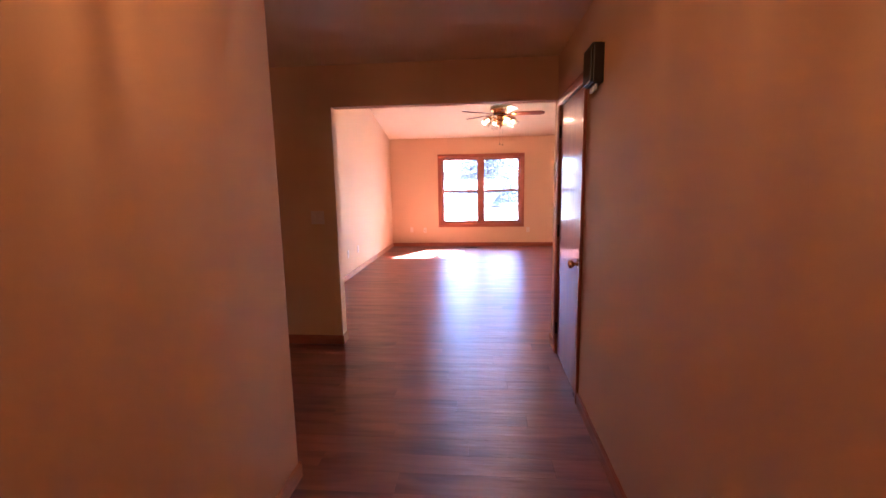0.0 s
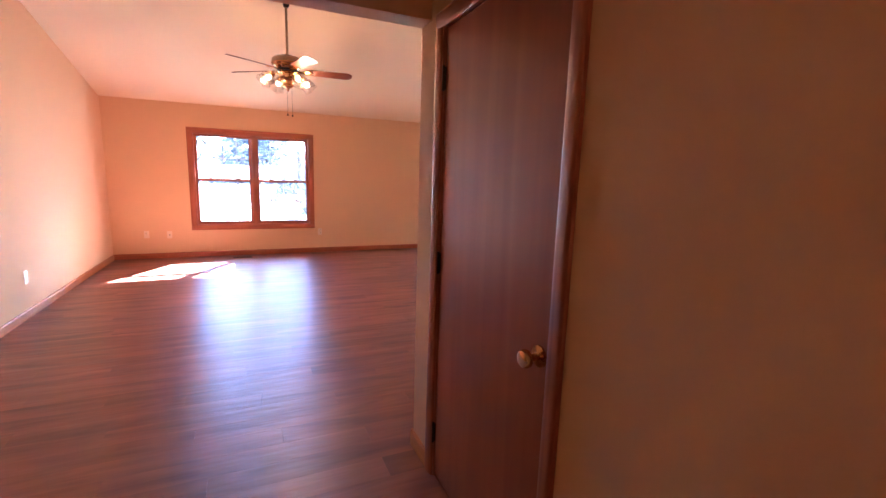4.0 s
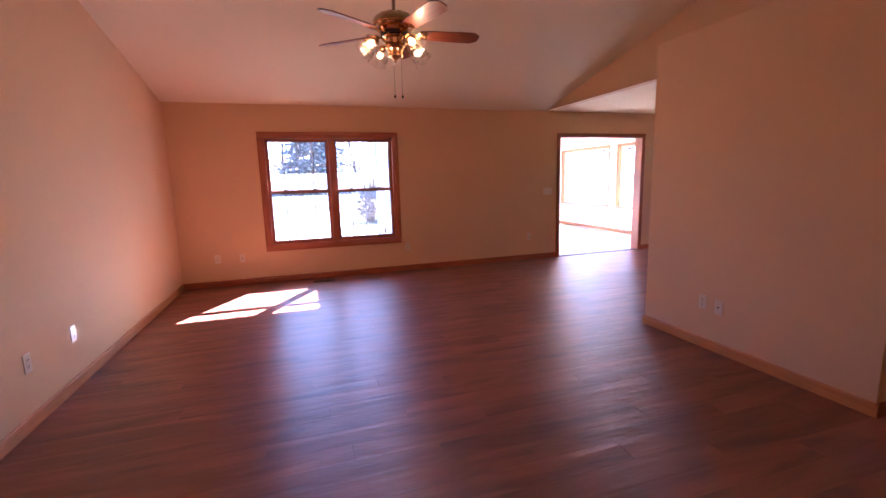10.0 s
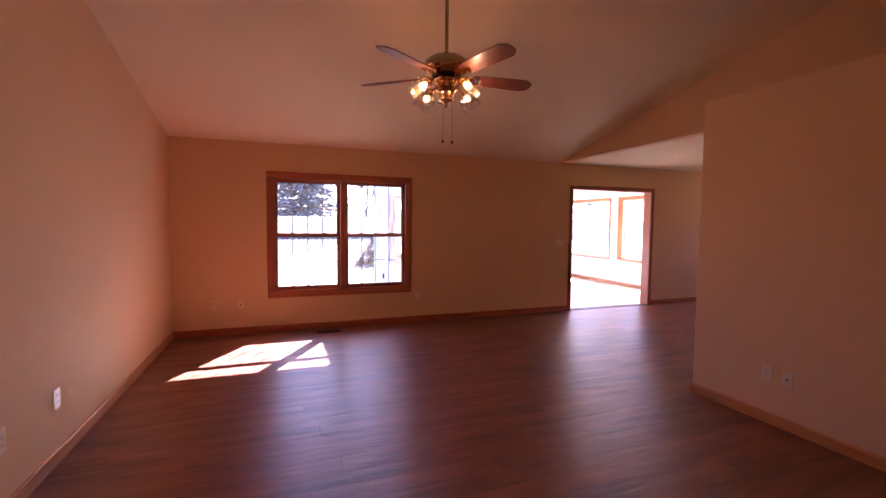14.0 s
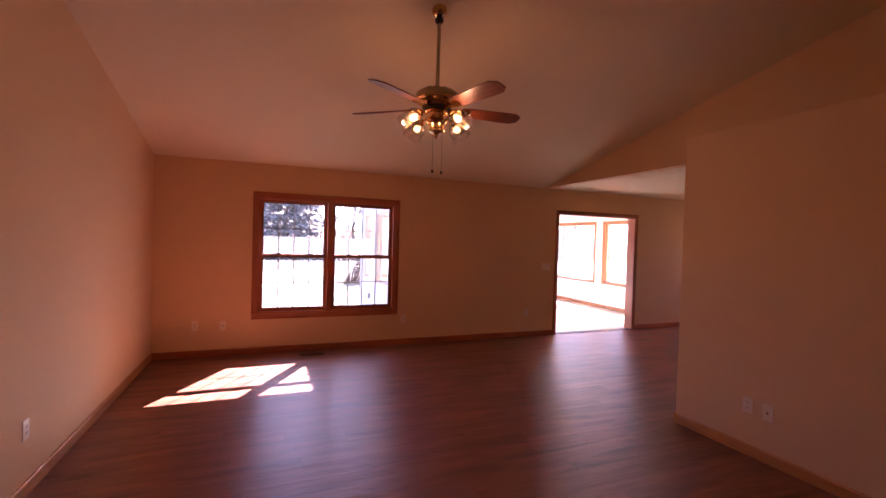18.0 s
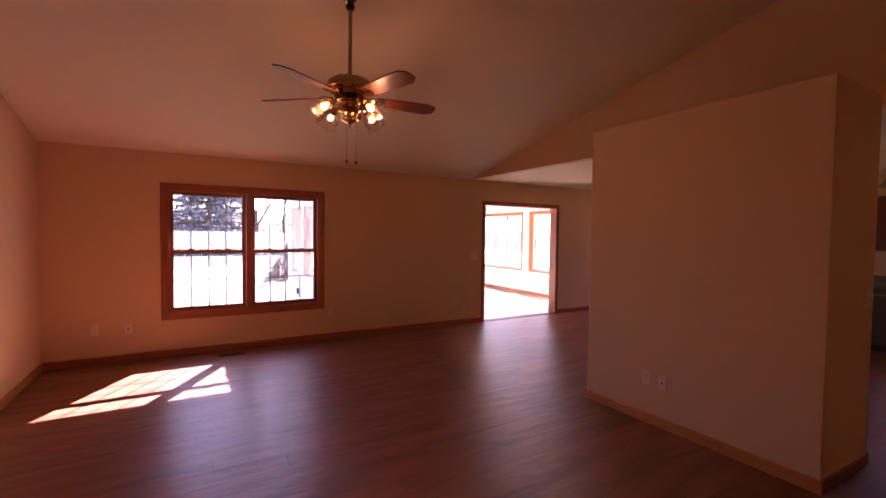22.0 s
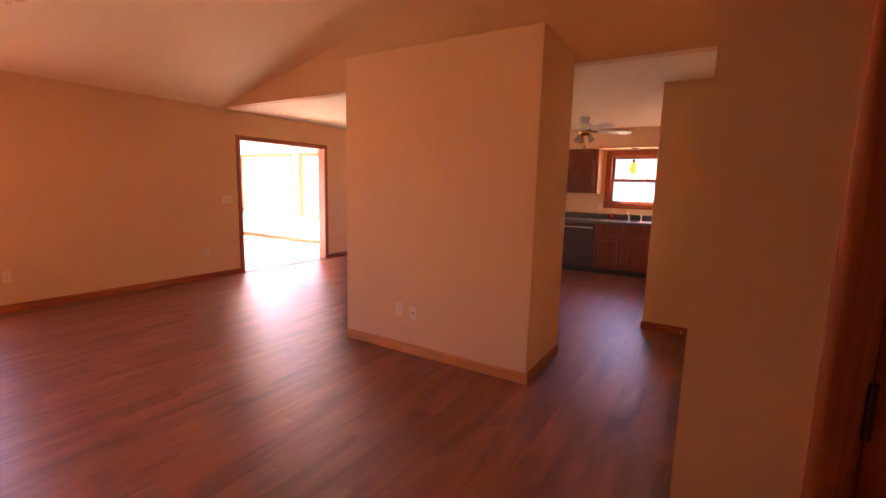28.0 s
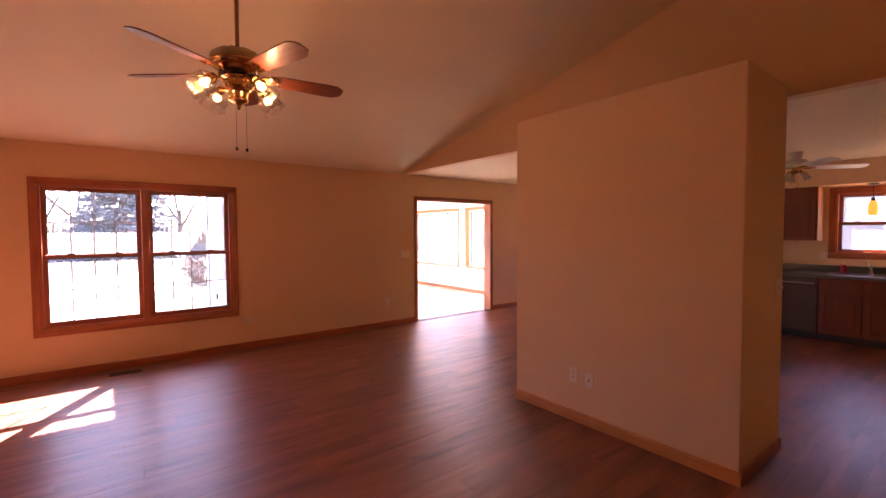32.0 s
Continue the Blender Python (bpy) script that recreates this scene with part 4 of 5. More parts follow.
WHITE_OUT = "white duplex outlet low on the cream wall"
wall_plate("wall_outlet", WHITE_OUT, (WEST, 6.565, 0.384), (1, 0, 0), "outlet")
wall_plate("wall_outlet", WHITE_OUT, (WEST, 7.11, 0.381), (1, 0, 0), "outlet")
wall_plate("wall_outlet", "white duplex outlet beside a cable plate", (BX, 6.08, 0.370), (-1, 0, 0), "outlet")
wall_plate("cable_plate", "white cable plate beside an outlet", (BX, 5.938, 0.360), (-1, 0, 0), "jack")
wall_plate("wall_outlet", WHITE_OUT, (-1.467, NORTH, 0.385), (0, -1, 0), "outlet")
wall_plate("cable_plate", "white cable plate low on the cream wall", (-1.158, NORTH, 0.375), (0, -1, 0), "jack")
wall_plate("wall_outlet", "white duplex outlet beside the window", (1.19, NORTH, 0.375), (0, -1, 0), "outlet")
wall_plate("wall_outlet", WHITE_OUT, (3.291, NORTH, 0.39), (0, -1, 0), "outlet")
wall_plate("light_switch", "white double toggle switch beside the sunroom doorway", (3.637, NORTH, 1.14), (0, -1, 0), "switch", gangs=3)
wall_plate("light_switch", "white toggle switches on the dim hall wall", (-1.305, SOUTH - 0.12, 1.165), (0, -1, 0), "switch", gangs=2)
wall_plate("light_switch", "white toggle switch at the end of the wall block", (3.31, BY0, 1.12), (0, -1, 0), "switch", gangs=2)

ch = thing("door_chime", "dark brown door chime box high on the hall wall", "door chime", (HALL_E, 2.54, 2.04))
part("case", box(B(), HALL_E, 2.455, 1.945, HALL_E - 0.055, 2.63, 2.14, 0.006), BLACKPL, ch)
part("lid", box(B(), HALL_E - 0.055, 2.462, 1.952, HALL_E - 0.068, 2.623, 2.133, 0.005), BLACKPL, ch)
part("end_cap", box(B(), HALL_E, 2.500, 2.14, HALL_E - 0.05, 2.585, 2.155, 0.004), BLACKPL, ch)
for y in (2.49, 2.54, 2.59):
    part("chime_tube", tube(B(), (HALL_E - 0.03, y, 1.915), (HALL_E - 0.03, y, 1.947), 0.009, sides=10), STEEL, ch, smooth=True)

vent = thing("floor_register", "brown metal floor register near the window wall", "floor vent", (-0.10, 9.78, 0))
part("frame", box(B(), -0.245, 9.72, 0.0005, 0.045, 9.84, 0.006, 0.002), DARKMETAL, vent)
for i in range(14):
    x = -0.222 + i * 0.0186
    part("louver", box(B(), x, 9.735, 0.006, x + 0.008, 9.825, 0.0085), DARKMETAL, vent)
stop = thing("door_stop", "small white door stop on the baseboard", "door stop", (STUB - 0.013, 4.05, 0.055))
part("stem", tube(B(), (STUB - 0.012, 4.05, 0.055), (STUB - 0.07, 4.05, 0.055), 0.006, sides=10), CHROME, stop, smooth=True)
part("tip", tube(B(), (STUB - 0.07, 4.05, 0.055), (STUB - 0.085, 4.05, 0.055), 0.010, sides=12), PLATE, stop, smooth=True)


# ---- kitchen ----
def raised_door(parent, name, x, y0, y1, z0, z1, handle=False):
    """A framed cabinet front facing -x, with a raised panel."""
    d = part(name, box(B(), x, y0, z0, x - 0.012, y1, z1, 0.002), CABINET, parent)
    f = 0.055
    for nm, a, b, za, zb in (("stile", y0, y0 + f, z0, z1), ("stile", y1 - f, y1, z0, z1), ("rail", y0 + f, y1 - f, z0, z0 + f), ("rail", y0 + f, y1 - f, z1 - f, z1)):
        part(nm, box(B(), x - 0.012, a, za, x - 0.025, b, zb, 0.004), CABINET, d)
    part("panel", box(B(), x - 0.012, y0 + f + 0.012, z0 + f + 0.012, x - 0.022, y1 - f - 0.012, z1 - f - 0.012, 0.009), CABINET, d)
    return d


CF = 7.40
def base_cabinet(y0, y1, doors, group="kitchen base cabinets"):
    c = thing("base_cabinet", "cherry-stained base cabinet with drawer front and panel doors", "cabinet", (CF, (y0 + y1) / 2, 0), group)
    part("body", box(B(), CF, y0 + 0.001, 0.10, EAST - 0.002, y1 - 0.001, 0.855), CABINET, c)
    part("toe_kick", box(B(), CF + 0.07, y0 + 0.001, 0.001, EAST - 0.05, y1 - 0.001, 0.10), BLACKPL, c, "dark toe kick")
    step = (y1 - y0) / doors
    for i in range(doors):
        a, b = y0 + i * step + 0.014, y0 + (i + 1) * step - 0.014
        raised_door(c, "door", CF, a, b, 0.125, 0.645)
        part("drawer_front", box(B(), CF, a, 0.69, CF - 0.019, b, 0.835, 0.005), CABINET, c)
    return c


base_cabinet(4.65, 5.55, 2)
base_cabinet(SOUTH + 0.01, 4.648, 1)
base_cabinet(6.172, 7.3, 2)
dwash = thing("dishwasher", "dark steel dishwasher with a bar handle", "dishwasher", (CF, 5.86, 0))
part("body", box(B(), CF + 0.005, 5.552, 0.10, EAST - 0.01, 6.168, 0.85), BLACKPL, dwash)
part("toe_kick", box(B(), CF + 0.06, 5.552, 0.002, EAST - 0.05, 6.168, 0.10), BLACKPL, dwash)
part("front", box(B(), CF + 0.005, 5.556, 0.115, CF - 0.02, 6.164, 0.735, 0.005), DISHWASHER, dwash, "dark steel front")
part("control_panel", box(B(), CF + 0.005, 5.556, 0.742, CF - 0.02, 6.164, 0.848, 0.005), DISHWASHER, dwash)
hd = part("handle", tube(B(), (CF - 0.055, 5.59, 0.775), (CF - 0.055, 6.13, 0.775), 0.010, sides=12), STEEL, dwash, "steel bar handle", True)
for y in (5.62, 6.1):
    part("handle_post", tube(B(), (CF - 0.055, y, 0.775), (CF - 0.02, y, 0.775), 0.007, sides=10), STEEL, hd, smooth=True)
bm = B()
box(bm, CF - 0.03, SOUTH + 0.006, 0.857, EAST - 0.004, 4.69, 0.895, 0.006)
box(bm, CF - 0.03, 5.49, 0.857, EAST - 0.004, 7.3, 0.895, 0.006)
box(bm, CF - 0.03, 4.69, 0.857, CF + 0.09, 5.49, 0.895)
box(bm, EAST - 0.13, 4.69, 0.857, EAST - 0.004, 5.49, 0.895)
ct = solid("countertop", bm, COUNTER, "grey-green laminate countertop with a backsplash lip", "countertop")
part("backsplash", box(B(), EAST - 0.024, SOUTH + 0.006, 0.896, EAST - 0.003, 7.3, 0.995, 0.004), COUNTER, ct)
sink = thing("kitchen_sink", "double-bowl stainless steel sink under the window", "sink", (7.68, 5.09, 0.895))
for a, b in ((4.705, 5.075), (5.105, 5.475)):
    bm = B()
    x0, x1, z = CF + 0.105, EAST - 0.145, 0.72
    for q in ((x0, a, z, x1, b, z + 0.004), (x0, a, z + 0.004, x0 + 0.004, b, 0.893), (x1 - 0.004, a, z + 0.004, x1, b, 0.893), (x0 + 0.004, a, z + 0.004, x1 - 0.004, a + 0.004, 0.893), (x0 + 0.004, b - 0.004, z + 0.004, x1 - 0.004, b, 0.893)):
        box(bm, *q)
    part("bowl", bm, STEEL, sink)
bm = B()
for q in ((CF + 0.085, 4.92, CF + 0.105, 5.5), (EAST - 0.145, 4.92, EAST - 0.10, 5.5), (CF + 0.105, 4.92, EAST - 0.145, 4.705), (CF + 0.105, 5.475, EAST - 0.145, 5.5), (CF + 0.105, 5.075, EAST - 0.145, 5.105)):
    box(bm, q[0], q[1], 0.8955, q[2], q[3], 0.9, 0.001)
part("rim", bm, STEEL, sink)
fc = thing("faucet", "chrome kitchen faucet with a side handle", "faucet", (EAST - 0.115, 5.11, 0.90))
part("base", lathe(B(), [(0.0, 0.0), (0.03, 0.0), (0.028, 0.02), (0.02, 0.03), (0.018, 0.10), (0.022, 0.12), (0.0, 0.125)], (EAST - 0.115, 5.11, 0.9), 20), CHROME, fc, smooth=True)
bm = B()
pts = [(EAST - 0.115, 5.11, 0.98), (EAST - 0.19, 5.11, 1.035), (EAST - 0.28, 5.11, 1.035), (EAST - 0.31, 5.11, 1.005)]
for a, b in zip(pts, pts[1:]):
    tube(bm, a, b, 0.012, sides=12)
part("spout", bm, CHROME, fc, smooth=True)
part("lever", tube(B(), (EAST - 0.115, 5.11, 1.02), (EAST - 0.13, 5.17, 1.07), 0.008, 0.006), CHROME, fc, smooth=True)
sp = thing("sink_sprayer", "chrome side sprayer beside the faucet", "sprayer", (EAST - 0.115, 4.92, 0.9))
part("holder", lathe(B(), [(0.0, 0), (0.024, 0), (0.018, 0.02), (0.015, 0.05), (0.0, 0.05)], (EAST - 0.115, 4.92, 0.9), 16), CHROME, sp, smooth=True)
part("spray_head", lathe(B(), [(0.0, 0.05), (0.014, 0.052), (0.018, 0.08), (0.022, 0.10), (0.014, 0.115), (0.0, 0.118)], (EAST - 0.115, 4.92, 0.9), 16), CHROME, sp, smooth=True)
sb = thing("soap_bottle", "small red soap bottle with a white pump", "soap bottle", (EAST - 0.10, 5.39, 0.9))
part("bottle", lathe(B(), [(0.0, 0), (0.03, 0.001), (0.032, 0.01), (0.032, 0.09), (0.024, 0.11), (0.012, 0.115), (0.0, 0.115)], (EAST - 0.085, 5.39, 0.8965), 18), SOAP, sb, smooth=True)
bm = B()
tube(bm, (EAST - 0.085, 5.39, 1.010), (EAST - 0.085, 5.39, 1.055), 0.006)
tube(bm, (EAST - 0.085, 5.39, 1.055), (EAST - 0.125, 5.39, 1.05), 0.006)
part("pump", bm, PLATE, sb)

up = thing("wall_cabinet", "cherry-stained wall cabinet with a pale end panel", "cabinet", (7.70, 6., 1.346))
part("body", box(B(), 7.70, 5.652, 1.352, EAST - 0.002, 6.585, 2.110), CABINET, up)
part("end_panel", box(B(), 7.695, 5.64, 1.346, EAST - 0.003, 5.651, 2.112), CABEND, up, "pale end panel")
raised_door(up, "door", 7.70, 5.665, 6.115, 1.358, 2.105)
raised_door(up, "door", 7.70, 6.125, 6.575, 1.358, 2.105)
pl = thing("pendant_lamp", "amber glass pendant lamp over the kitchen sink", "pendant lamp", (7.80, 5.1, 2.115))
part("ceiling_cap", lathe(B(), [(0.0, 0), (0.06, 0), (0.06, -0.01), (0.045, -0.02), (0.0, -0.022)], (7.80, 5.1, 2.115), 20), DARKMETAL, pl, smooth=True)
part("cord", tube(B(), (7.80, 5.1, 2.095), (7.80, 5.1, 1.925), 0.004, sides=8), DARKMETAL, pl)
part("neck", lathe(B(), [(0.0, 0.025), (0.018, 0.02), (0.024, -0.015), (0.02, -0.025), (0.0, -0.025)], (7.80, 5.1, 1.905), 16), DARKMETAL, pl, smooth=True)
part("shade", lathe(B(), [(0.02, 0.0), (0.038, -0.02), (0.05, -0.07), (0.054, -0.12), (0.046, -0.17), (0.034, -0.195), (0.030, -0.195), (0.042, -0.168), (0.050, -0.12), (0.046, -0.07), (0.034, -0.022), (0.016, -0.004)], (7.80, 5.1, 1.885), 22), AMBER, pl, "glowing amber glass shade", True)
wall_plate("wall_outlet", "white outlet under the kitchen window casing", (EAST, 5.63, 1.12), (-1, 0, 0), "outlet")

KX, KYF = 6.4, 5.6
kf = thing("ceiling_fan", "white hugger ceiling fan with three unlit shades", "ceiling fan", (KX, KYF, FLAT))
part("canopy", lathe(B(), [(0.0, -0.001), (0.075, -0.001), (0.07, -0.035), (0.06, -0.07), (0.065, -0.09), (0.11, -0.10), (0.125, -0.13), (0.12, -0.165), (0.09, -0.185), (0.0, -0.185)], (KX, KYF, FLAT), 32), BACKLIT_WHITE, kf, smooth=True)
part("fitter", lathe(B(), [(0.060, -0.185), (0.070, -0.200), (0.066, -0.216), (0.074, -0.226), (0.060, -0.240), (0.03, -0.252), (0.0, -0.258)], (KX, KYF, FLAT), 20), BRASS, kf, smooth=True)
for k in range(4):
    bm = prism(B(), [(0.17, -0.045), (0.24, -0.058), (0.68, -0.068), (0.733, -0.05), (0.740, 0.0), (0.733, 0.05), (0.68, 0.068), (0.24, 0.058), (0.17, 0.045)], "z", -0.004, 0.004)
    bl = part("blade", bm, BACKLIT_WHITE, kf)
    bl.matrix_basis = Matrix.Translation((KX, KYF, FLAT - 0.185)) @ Matrix.Rotation(radians(-50 + 90 * k), 4, "Z") @ Matrix.Rotation(radians(-13), 4, "X")
    bl.matrix_parent_inverse = Matrix.Translation((-KX, -KYF, -FLAT))
    ir = part("blade_iron", prism(B(), [(0.08, -0.016), (0.2, -0.03), (0.22, 0.0), (0.2, 0.03), (0.08, 0.016)], "z", -0.010, -0.0045), BRASS, bl)
    ir.matrix_parent_inverse = Matrix.Identity(4)
for k in range(3):
    a0 = radians(150 + 120 * k)
    d = Vector((math.cos(a0), math.sin(a0), 0))
    p2 = Vector((KX, KYF, FLAT - 0.240)) + d * 0.075
    ax = (d * 0.45 + Vector((0, 0, -0.9))).normalized()
    rot = ax.to_track_quat("Z", "Y").to_matrix().to_4x4()
    part("lamp_shade", lathe(B(), [(0.016, 0.0), (0.024, 0.01), (0.03, 0.04), (0.036, 0.08), (0.05, 0.105), (0.047, 0.105), (0.033, 0.08), (0.02, 0.012)], p2, 18, rot), FROSTED, kf, "frosted bell shade", True)
    part("lamp_arm", tube(B(), Vector((KX, KYF, FLAT - 0.222)) + d * 0.03, p2 + ax * 0.004, 0.010), BRASS, kf, smooth=True)
    part("lamp_socket", lathe(B(), [(0.0, -0.016), (0.020, -0.012), (0.028, 0.000), (0.029, 0.014), (0.025, 0.018), (0.0, 0.018)], p2, 16, rot), BRASS, kf, smooth=True)
for dx in (0.05, -0.03):
    cc = part("pull_chain", tube(B(), (KX + dx, KYF + dx, FLAT - 0.22), (KX + dx, KYF + dx, FLAT - 0.40), 0.0015, sides=6), BRASS, kf)
    part("chain_fob", lathe(B(), [(0.0, 0.018), (0.008, 0.014), (0.013, 0.0), (0.017, -0.014), (0.0, -0.020)], (KX + dx, KYF + dx, FLAT - 0.41), 12), PLATE if dx > 0 else BRASS, cc, smooth=True)


# ---- outside ----
bm = B()
prism(bm, [(-900, -900), (900, -900), (900, 900), (-900, 900)], "z", -0.55, -0.5)
solid("ground", bm, LAWN, "pale dormant lawn", "lawn", "structure")
solid("sunroom_footing", box(B(), SX0 - 0.14, NORTH + 0.17, -0.5, SX1 + 0.14, SY1 + 0.14, -0.301), SIDING, "white foundation skirt under the sunroom", "foundation", "structure")
solid("wall_outer_north", box(B(), WEST - 0.15, NORTH + 0.162, -0.5, SX0 - 0.15, NORTH + 0.20, 0.40), SIDING, "white siding below the window", "wall", "structure")
ob = thing("outdoor_outlet", "grey weatherproof outlet on the white sunroom wall", "outlet", (SX0 - 0.14, 13.9, 0.2))
part("cover", box(B(), SX0 - 0.14, 13.86, 0.14, SX0 - 0.17, 13.94, 0.26, 0.006), DARKMETAL, ob)


class Limbs:
    """Collects tapered limbs into one mesh."""
    def __init__(self, sides=5):
        self.v, self.f, self.s = [], [], sides

    def limb(self, p, q, r0, r1):
        p, q = Vector(p), Vector(q)
        rot = (q - p).to_track_quat("Z", "Y").to_matrix()
        n = len(self.v)
        for c, r in ((p, r0), (q, r1)):
            for i in range(self.s):
                a0 = 2 * math.pi * i / self.s
                self.v.append(c + rot @ Vector((r * math.cos(a0), r * math.sin(a0), 0)))
        for i in range(self.s):
            j = (i + 1) % self.s
            self.f.append((n + i, n + j, n + self.s + j, n + self.s + i))

    def leaf(self, p, d, length, width):
        d = Vector(d).normalized()
        u = d.cross(Vector((random.uniform(-1, 1), random.uniform(-1, 1), random.uniform(-1, 1)))).normalized() * width
        n = len(self.v)
        p = Vector(p)
        self.v += [p, p + d * length * 0.5 + u, p + d * length, p + d * length * 0.5 - u]
        self.f.append((n, n + 1, n + 2, n + 3))

    def made(self, name, mat):
        me = bpy.data.meshes.new(name)
        me.from_pydata([tuple(v) for v in self.v], [], self.f)
        me.materials.append(mat)
        return me


def child(name, me, parent, label=""):
    ob = new(name, me)
    ob.parent = parent
    if label:
        ob["label"] = label
    return ob


def bare_tree(height, seed, spread=0.5, levels=4):
    """A leafless tree built at the origin: trunk, limbs, twigs."""
    random.seed(seed)
    trunk, twigs = Limbs(7), Limbs(3)
    def grow(p, d, length, r, level):
        q = p + d * length
        (trunk if level < 2 else twigs).limb(p, q, r, r * 0.7)
        if level >= levels:
            return
        n = 3 if level < 3 else 4
        for i in range(n):
            side = Vector((random.uniform(-1, 1), random.uniform(-1, 1), random.uniform(-0.2, 0.5)))
            nd = (d * 0.75 + side * spread).normalized()
            grow(p + d * length * random.uniform(0.55, 1.0), nd, length * random.uniform(0.55, 0.8), r * 0.55, level + 1)
    grow(Vector((0, 0, 0)), Vector((0.03, 0.02, 1)).normalized(), height * 0.36, height * 0.018, 0)
    th = thing("bare_tree", "leafless grey deciduous tree on the lawn", "tree")
    child("trunk", trunk.made("trunk", BARK), th)
    child("crown", twigs.made("crown", TWIG), th, "bare twigs")
    return th


def spruce(height, seed):
    random.seed(seed)
    trunk, needles = Limbs(8), Limbs(3)
    trunk.limb((0, 0, 0), (0, 0, height), height * 0.022, 0.01)
    z = height * 0.05
    while z < height * 0.98:
        reach = (height - z) * 0.42 * random.uniform(0.8, 1.1) + 0.1
        for k in range(11):
            a0 = random.uniform(0, 2 * math.pi)
            d = Vector((math.cos(a0), math.sin(a0), random.uniform(-0.28, 0.08)))
            tip = Vector((0, 0, z)) + d * reach * random.uniform(0.75, 1.1)
            needles.limb((0, 0, z), tip, 0.03, 0.008)
            for j in range(85):
                s = random.uniform(0.2, 1.0)
                p = Vector((0, 0, z)) + d * reach * s
                needles.leaf(p, d + Vector((random.uniform(-1, 1), random.uniform(-1, 1), random.uniform(-0.7, 0.25))), 0.28 * random.uniform(0.6, 1.3), 0.055)
        z += height * 0.022
    th = thing("spruce_tree", "tall dark green spruce beyond the lawn", "tree")
    child("trunk", trunk.made("trunk", BARK), th)
    child("crown", needles.made("crown", NEEDLE), th, "dark needle branches")
    return th


def shrub(radius, height, seed):
    random.seed(seed)
    tw = Limbs(3)
    for i in range(150):
        a0, r = random.uniform(0, 2 * math.pi), radius * math.sqrt(random.random())
        base = Vector((0.35 * r * math.cos(a0), 0.35 * r * math.sin(a0), 0))
        h = height * random.uniform(0.55, 1.05) * (1 - 0.45 * (r / radius) ** 2)
        tip = Vector((r * math.cos(a0), r * math.sin(a0), h))
        tw.limb(base, tip, 0.012, 0.004)
        for j in range(3):
            p = base.lerp(tip, random.uniform(0.5, 1))
            tw.leaf(p, Vector((random.uniform(-1, 1), random.uniform(-1, 1), random.uniform(0, 1))), 0.25, 0.03)
    th = thing("shrub", "dense brown leafless shrub on the lawn", "shrub")
    child("stems", tw.made("stems", TWIG), th)
    return th


GZ = -0.5
sp1 = spruce(9.0, 3)
sp1.location = (0.7, 37.0, GZ)
sh = shrub(1.2, 1.35, 5)
sh.location = (2.9, 24.0, GZ)
copy_thing(sh, pose(-5.0, 33, GZ, 0, 0, 70))
bt = [bare_tree(9.5, 11), bare_tree(11.0, 23, 0.6), bare_tree(8.5, 37, 0.45)]
for b_, (x, y) in zip(bt, ((4.6, 26.0), (16.0, 22.5), (21.0, 14.5))):
    b_.location = (x, y, GZ)
random.seed(8)
for i in range(26):
    x = -22 + i * 2.0 + random.uniform(-0.8, 0.8)
    copy_thing(bt[i % 3], pose(x, 44 + random.uniform(-4, 8), GZ, 0, 0, random.uniform(0, 360)))
for i in range(12):
    copy_thing(bt[i % 3], pose(26 + random.uniform(-5, 12), 2 + i * 2.6 + random.uniform(-1, 1), GZ, 0, 0, random.uniform(0, 360)))
random.seed(21)
brush = Limbs(3)
for i in range(5200):
    x, y = random.uniform(-45, 45), random.uniform(48, 60)
    h = random.uniform(1.5, 4.2)
    brush.limb((x, y, GZ), (x + random.uniform(-0.5, 0.5), y, GZ + h), 0.04, 0.012)
tagged(new("far_brush", brush.made("far_brush", TWIG)), "grey leafless thicket behind the lawn", "thicket", kind="stuff")
fence = thing("board_fence", "weathered grey board fence across the lawn", "fence", (0, 41, GZ))
for i in range(96):
    x = -19.2 + i * 0.4
    part("board", box(B(), x, 41.0, GZ + 0.05, x + 0.36, 41.025, GZ + 1.25 + 0.03 * ((i * 7) % 3)), FENCEWOOD, fence)
for z in (0.3, 1.0):
    part("rail", box(B(), -19.2, 40.94, GZ + z, 19.2, 40.998, GZ + z + 0.09), FENCEWOOD, fence)
house = thing("neighbour_house", "pale sided house beyond the kitchen window", "house", (24, 3, GZ))
part("wall", box(B(), 22.0, -4.0, GZ, 30.0, 9.0, 3.2), BRICKFAR, house)
part("roof", prism(B(), [(21.4, 3.2), (30.6, 3.2), (26.0, 5.6)], "y", -4.4, 9.4), ROOFING, house)
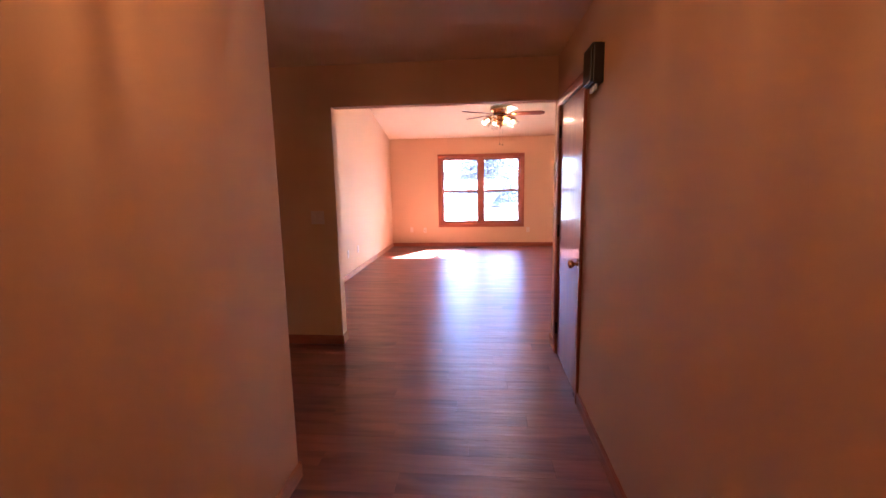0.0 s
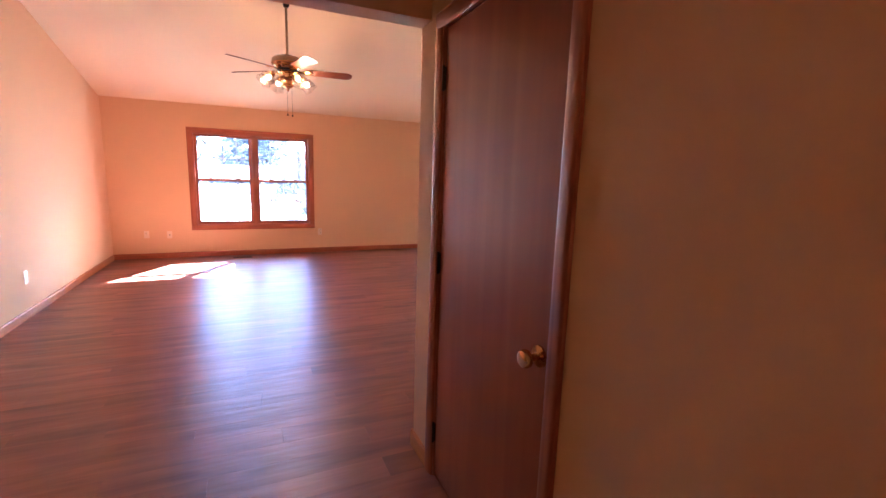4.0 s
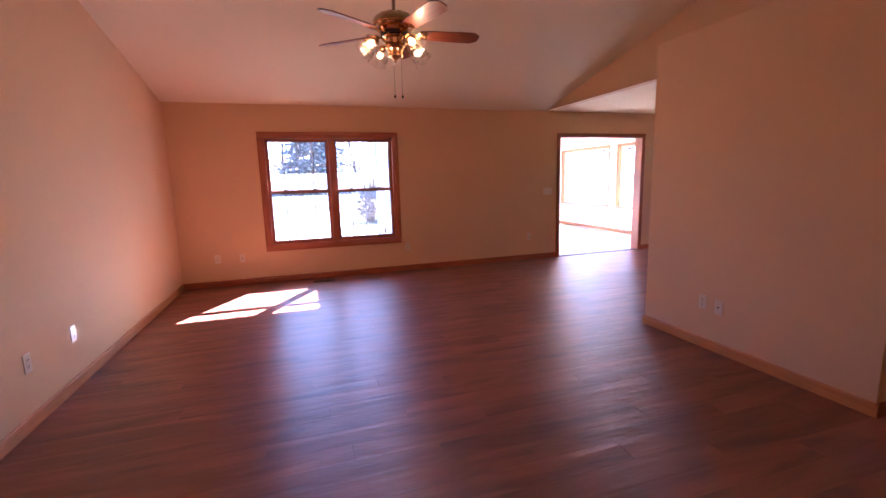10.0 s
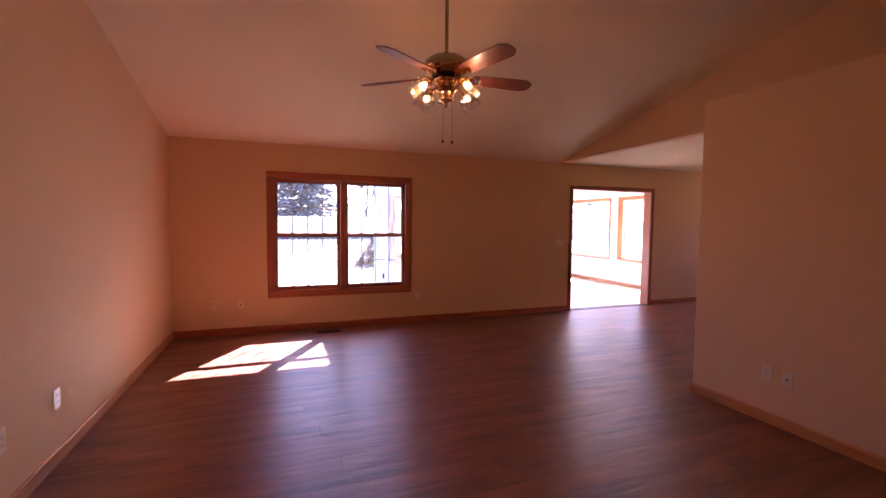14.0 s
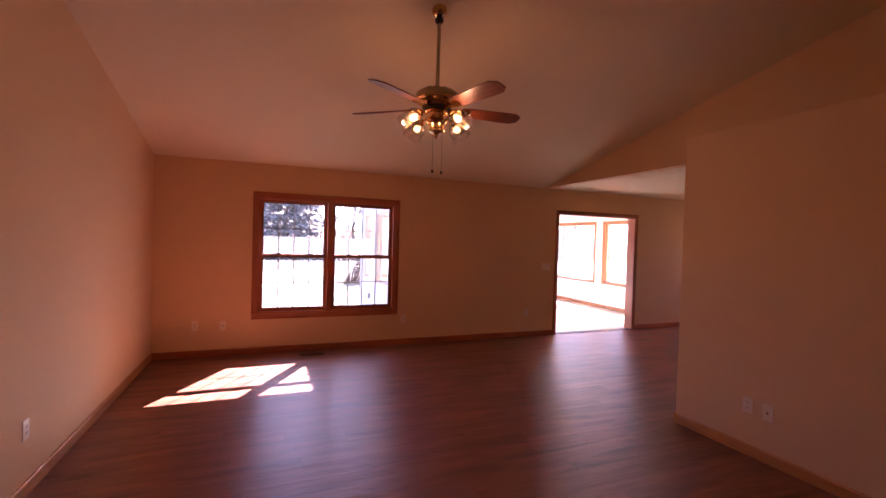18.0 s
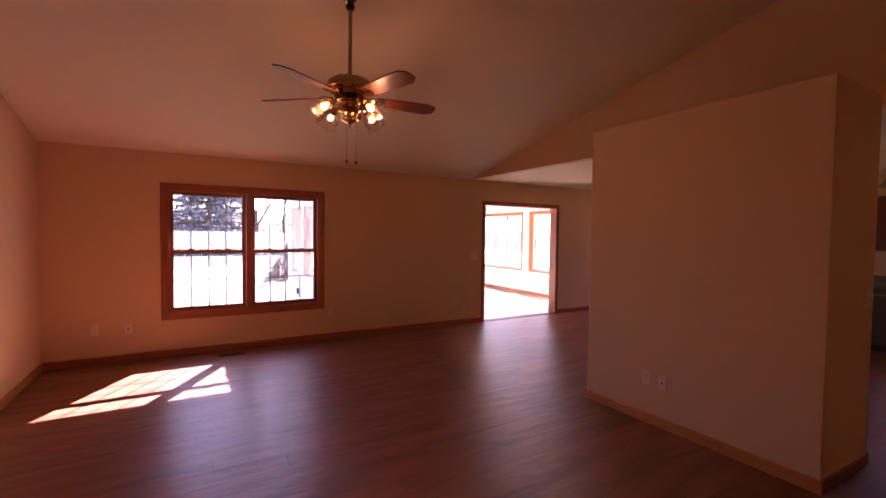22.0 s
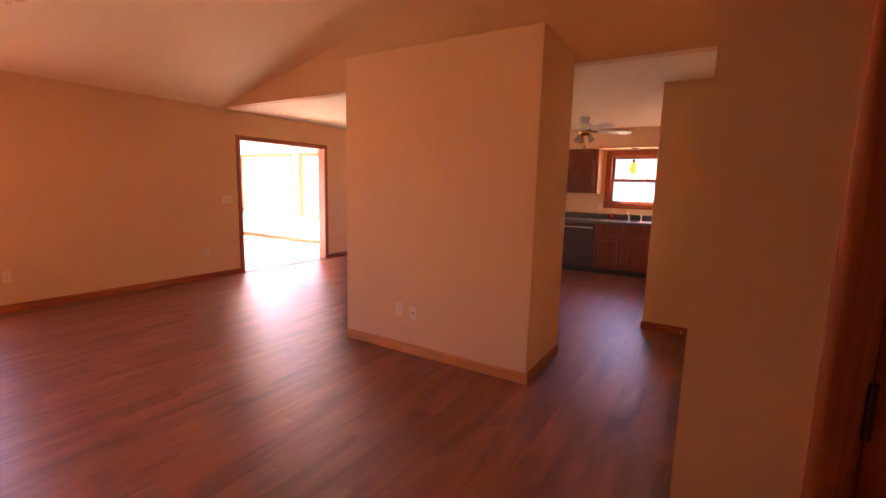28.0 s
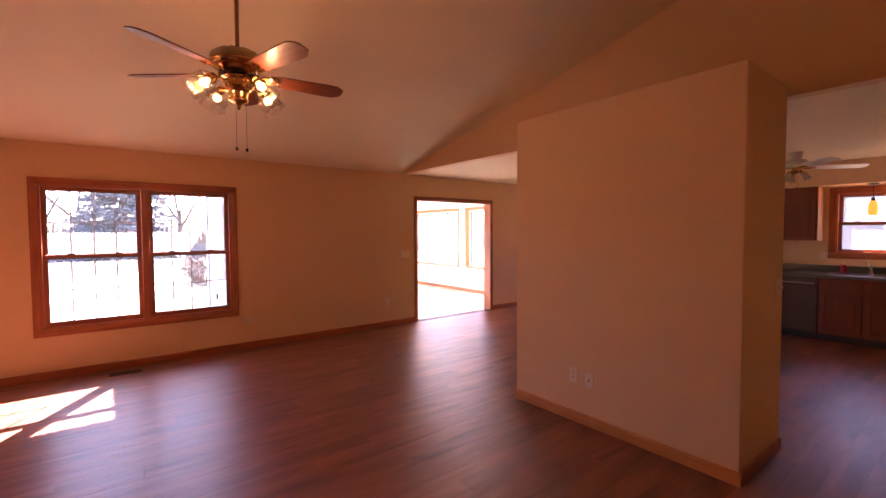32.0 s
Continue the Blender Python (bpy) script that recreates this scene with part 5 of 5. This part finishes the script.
for y in (-1.5, 2.0, 5.5):
    w_ = part("window", box(B(), 21.96, y, 0.7, 22.0, y + 1.2, 2.1, 0.01), SIDING, house)
    part("pane", box(B(), 21.95, y + 0.08, 0.78, 21.96, y + 1.12, 2.02), FENCEWOOD, w_)

# ---- plank floor, last ----
W, L = 0.152, 1.22
floor = solid("floor", box(B(), -4.0, HALL_S, -0.09, EAST, NORTH + 0.079, -0.0072), SUBFLOOR, "reddish-brown wood-look plank floor", "floor", "structure")


def plank_mesh(x0, x1, y0, y1):
    g, c = 0.0001, 0.00015
    v, f = [], []
    for z, e in ((-0.0068, g), (-0.0009, g), (0.0, g + c)):
        v += [(x0 + e, y0 + e, z), (x1 - e, y0 + e, z), (x1 - e, y1 - e, z), (x0 + e, y1 - e, z)]
    f.append((8, 9, 10, 11))
    for k in (0, 4):
        for i in range(4):
            j = (i + 1) % 4
            f.append((k + i, k + j, k + 4 + j, k + 4 + i))
    return v, f


shared, far_v, far_f = {}, [], []
row, y = 0, HALL_S
while y < NORTH + 0.05:
    y1 = min(y + W, NORTH + 0.06)
    lo, hi = (WEST, EAST) if y >= SOUTH - 0.06 else ((-4.0, HALL_E) if y > ALCOVE - 0.14 else (HALL_W, HALL_E))
    shift = (row * 0.437) % L
    x = lo - shift
    while x < hi:
        a, b = max(x, lo - 0.01), min(x + L, hi + 0.01)
        if b - a > 0.02:
            if y > 0.75 and -2.2 < (a + b) / 2 < 3.75:
                key = (round(b - a, 3), round(y1 - y, 3))
                if key not in shared:
                    v, f = plank_mesh(0, b - a, 0, y1 - y)
                    me = bpy.data.meshes.new("plank")
                    me.from_pydata(v, [], f)
                    me.materials.append(PLANK)
                    shared[key] = me
                p = new("plank", shared[key])
                p.location = (a, y, 0)
                p.parent = floor
            else:
                v, f = plank_mesh(a, b, y, y1)
                n = len(far_v)
                far_v += v
                far_f += [tuple(n + i for i in q) for q in f]
        x += L
    y += W
    row += 1
me = bpy.data.meshes.new("far_planks")
me.from_pydata(far_v, [], far_f)
me.materials.append(PLANK_FAR)
p = new("far_planks", me)
p.parent = floor
p["kind"] = "stuff"
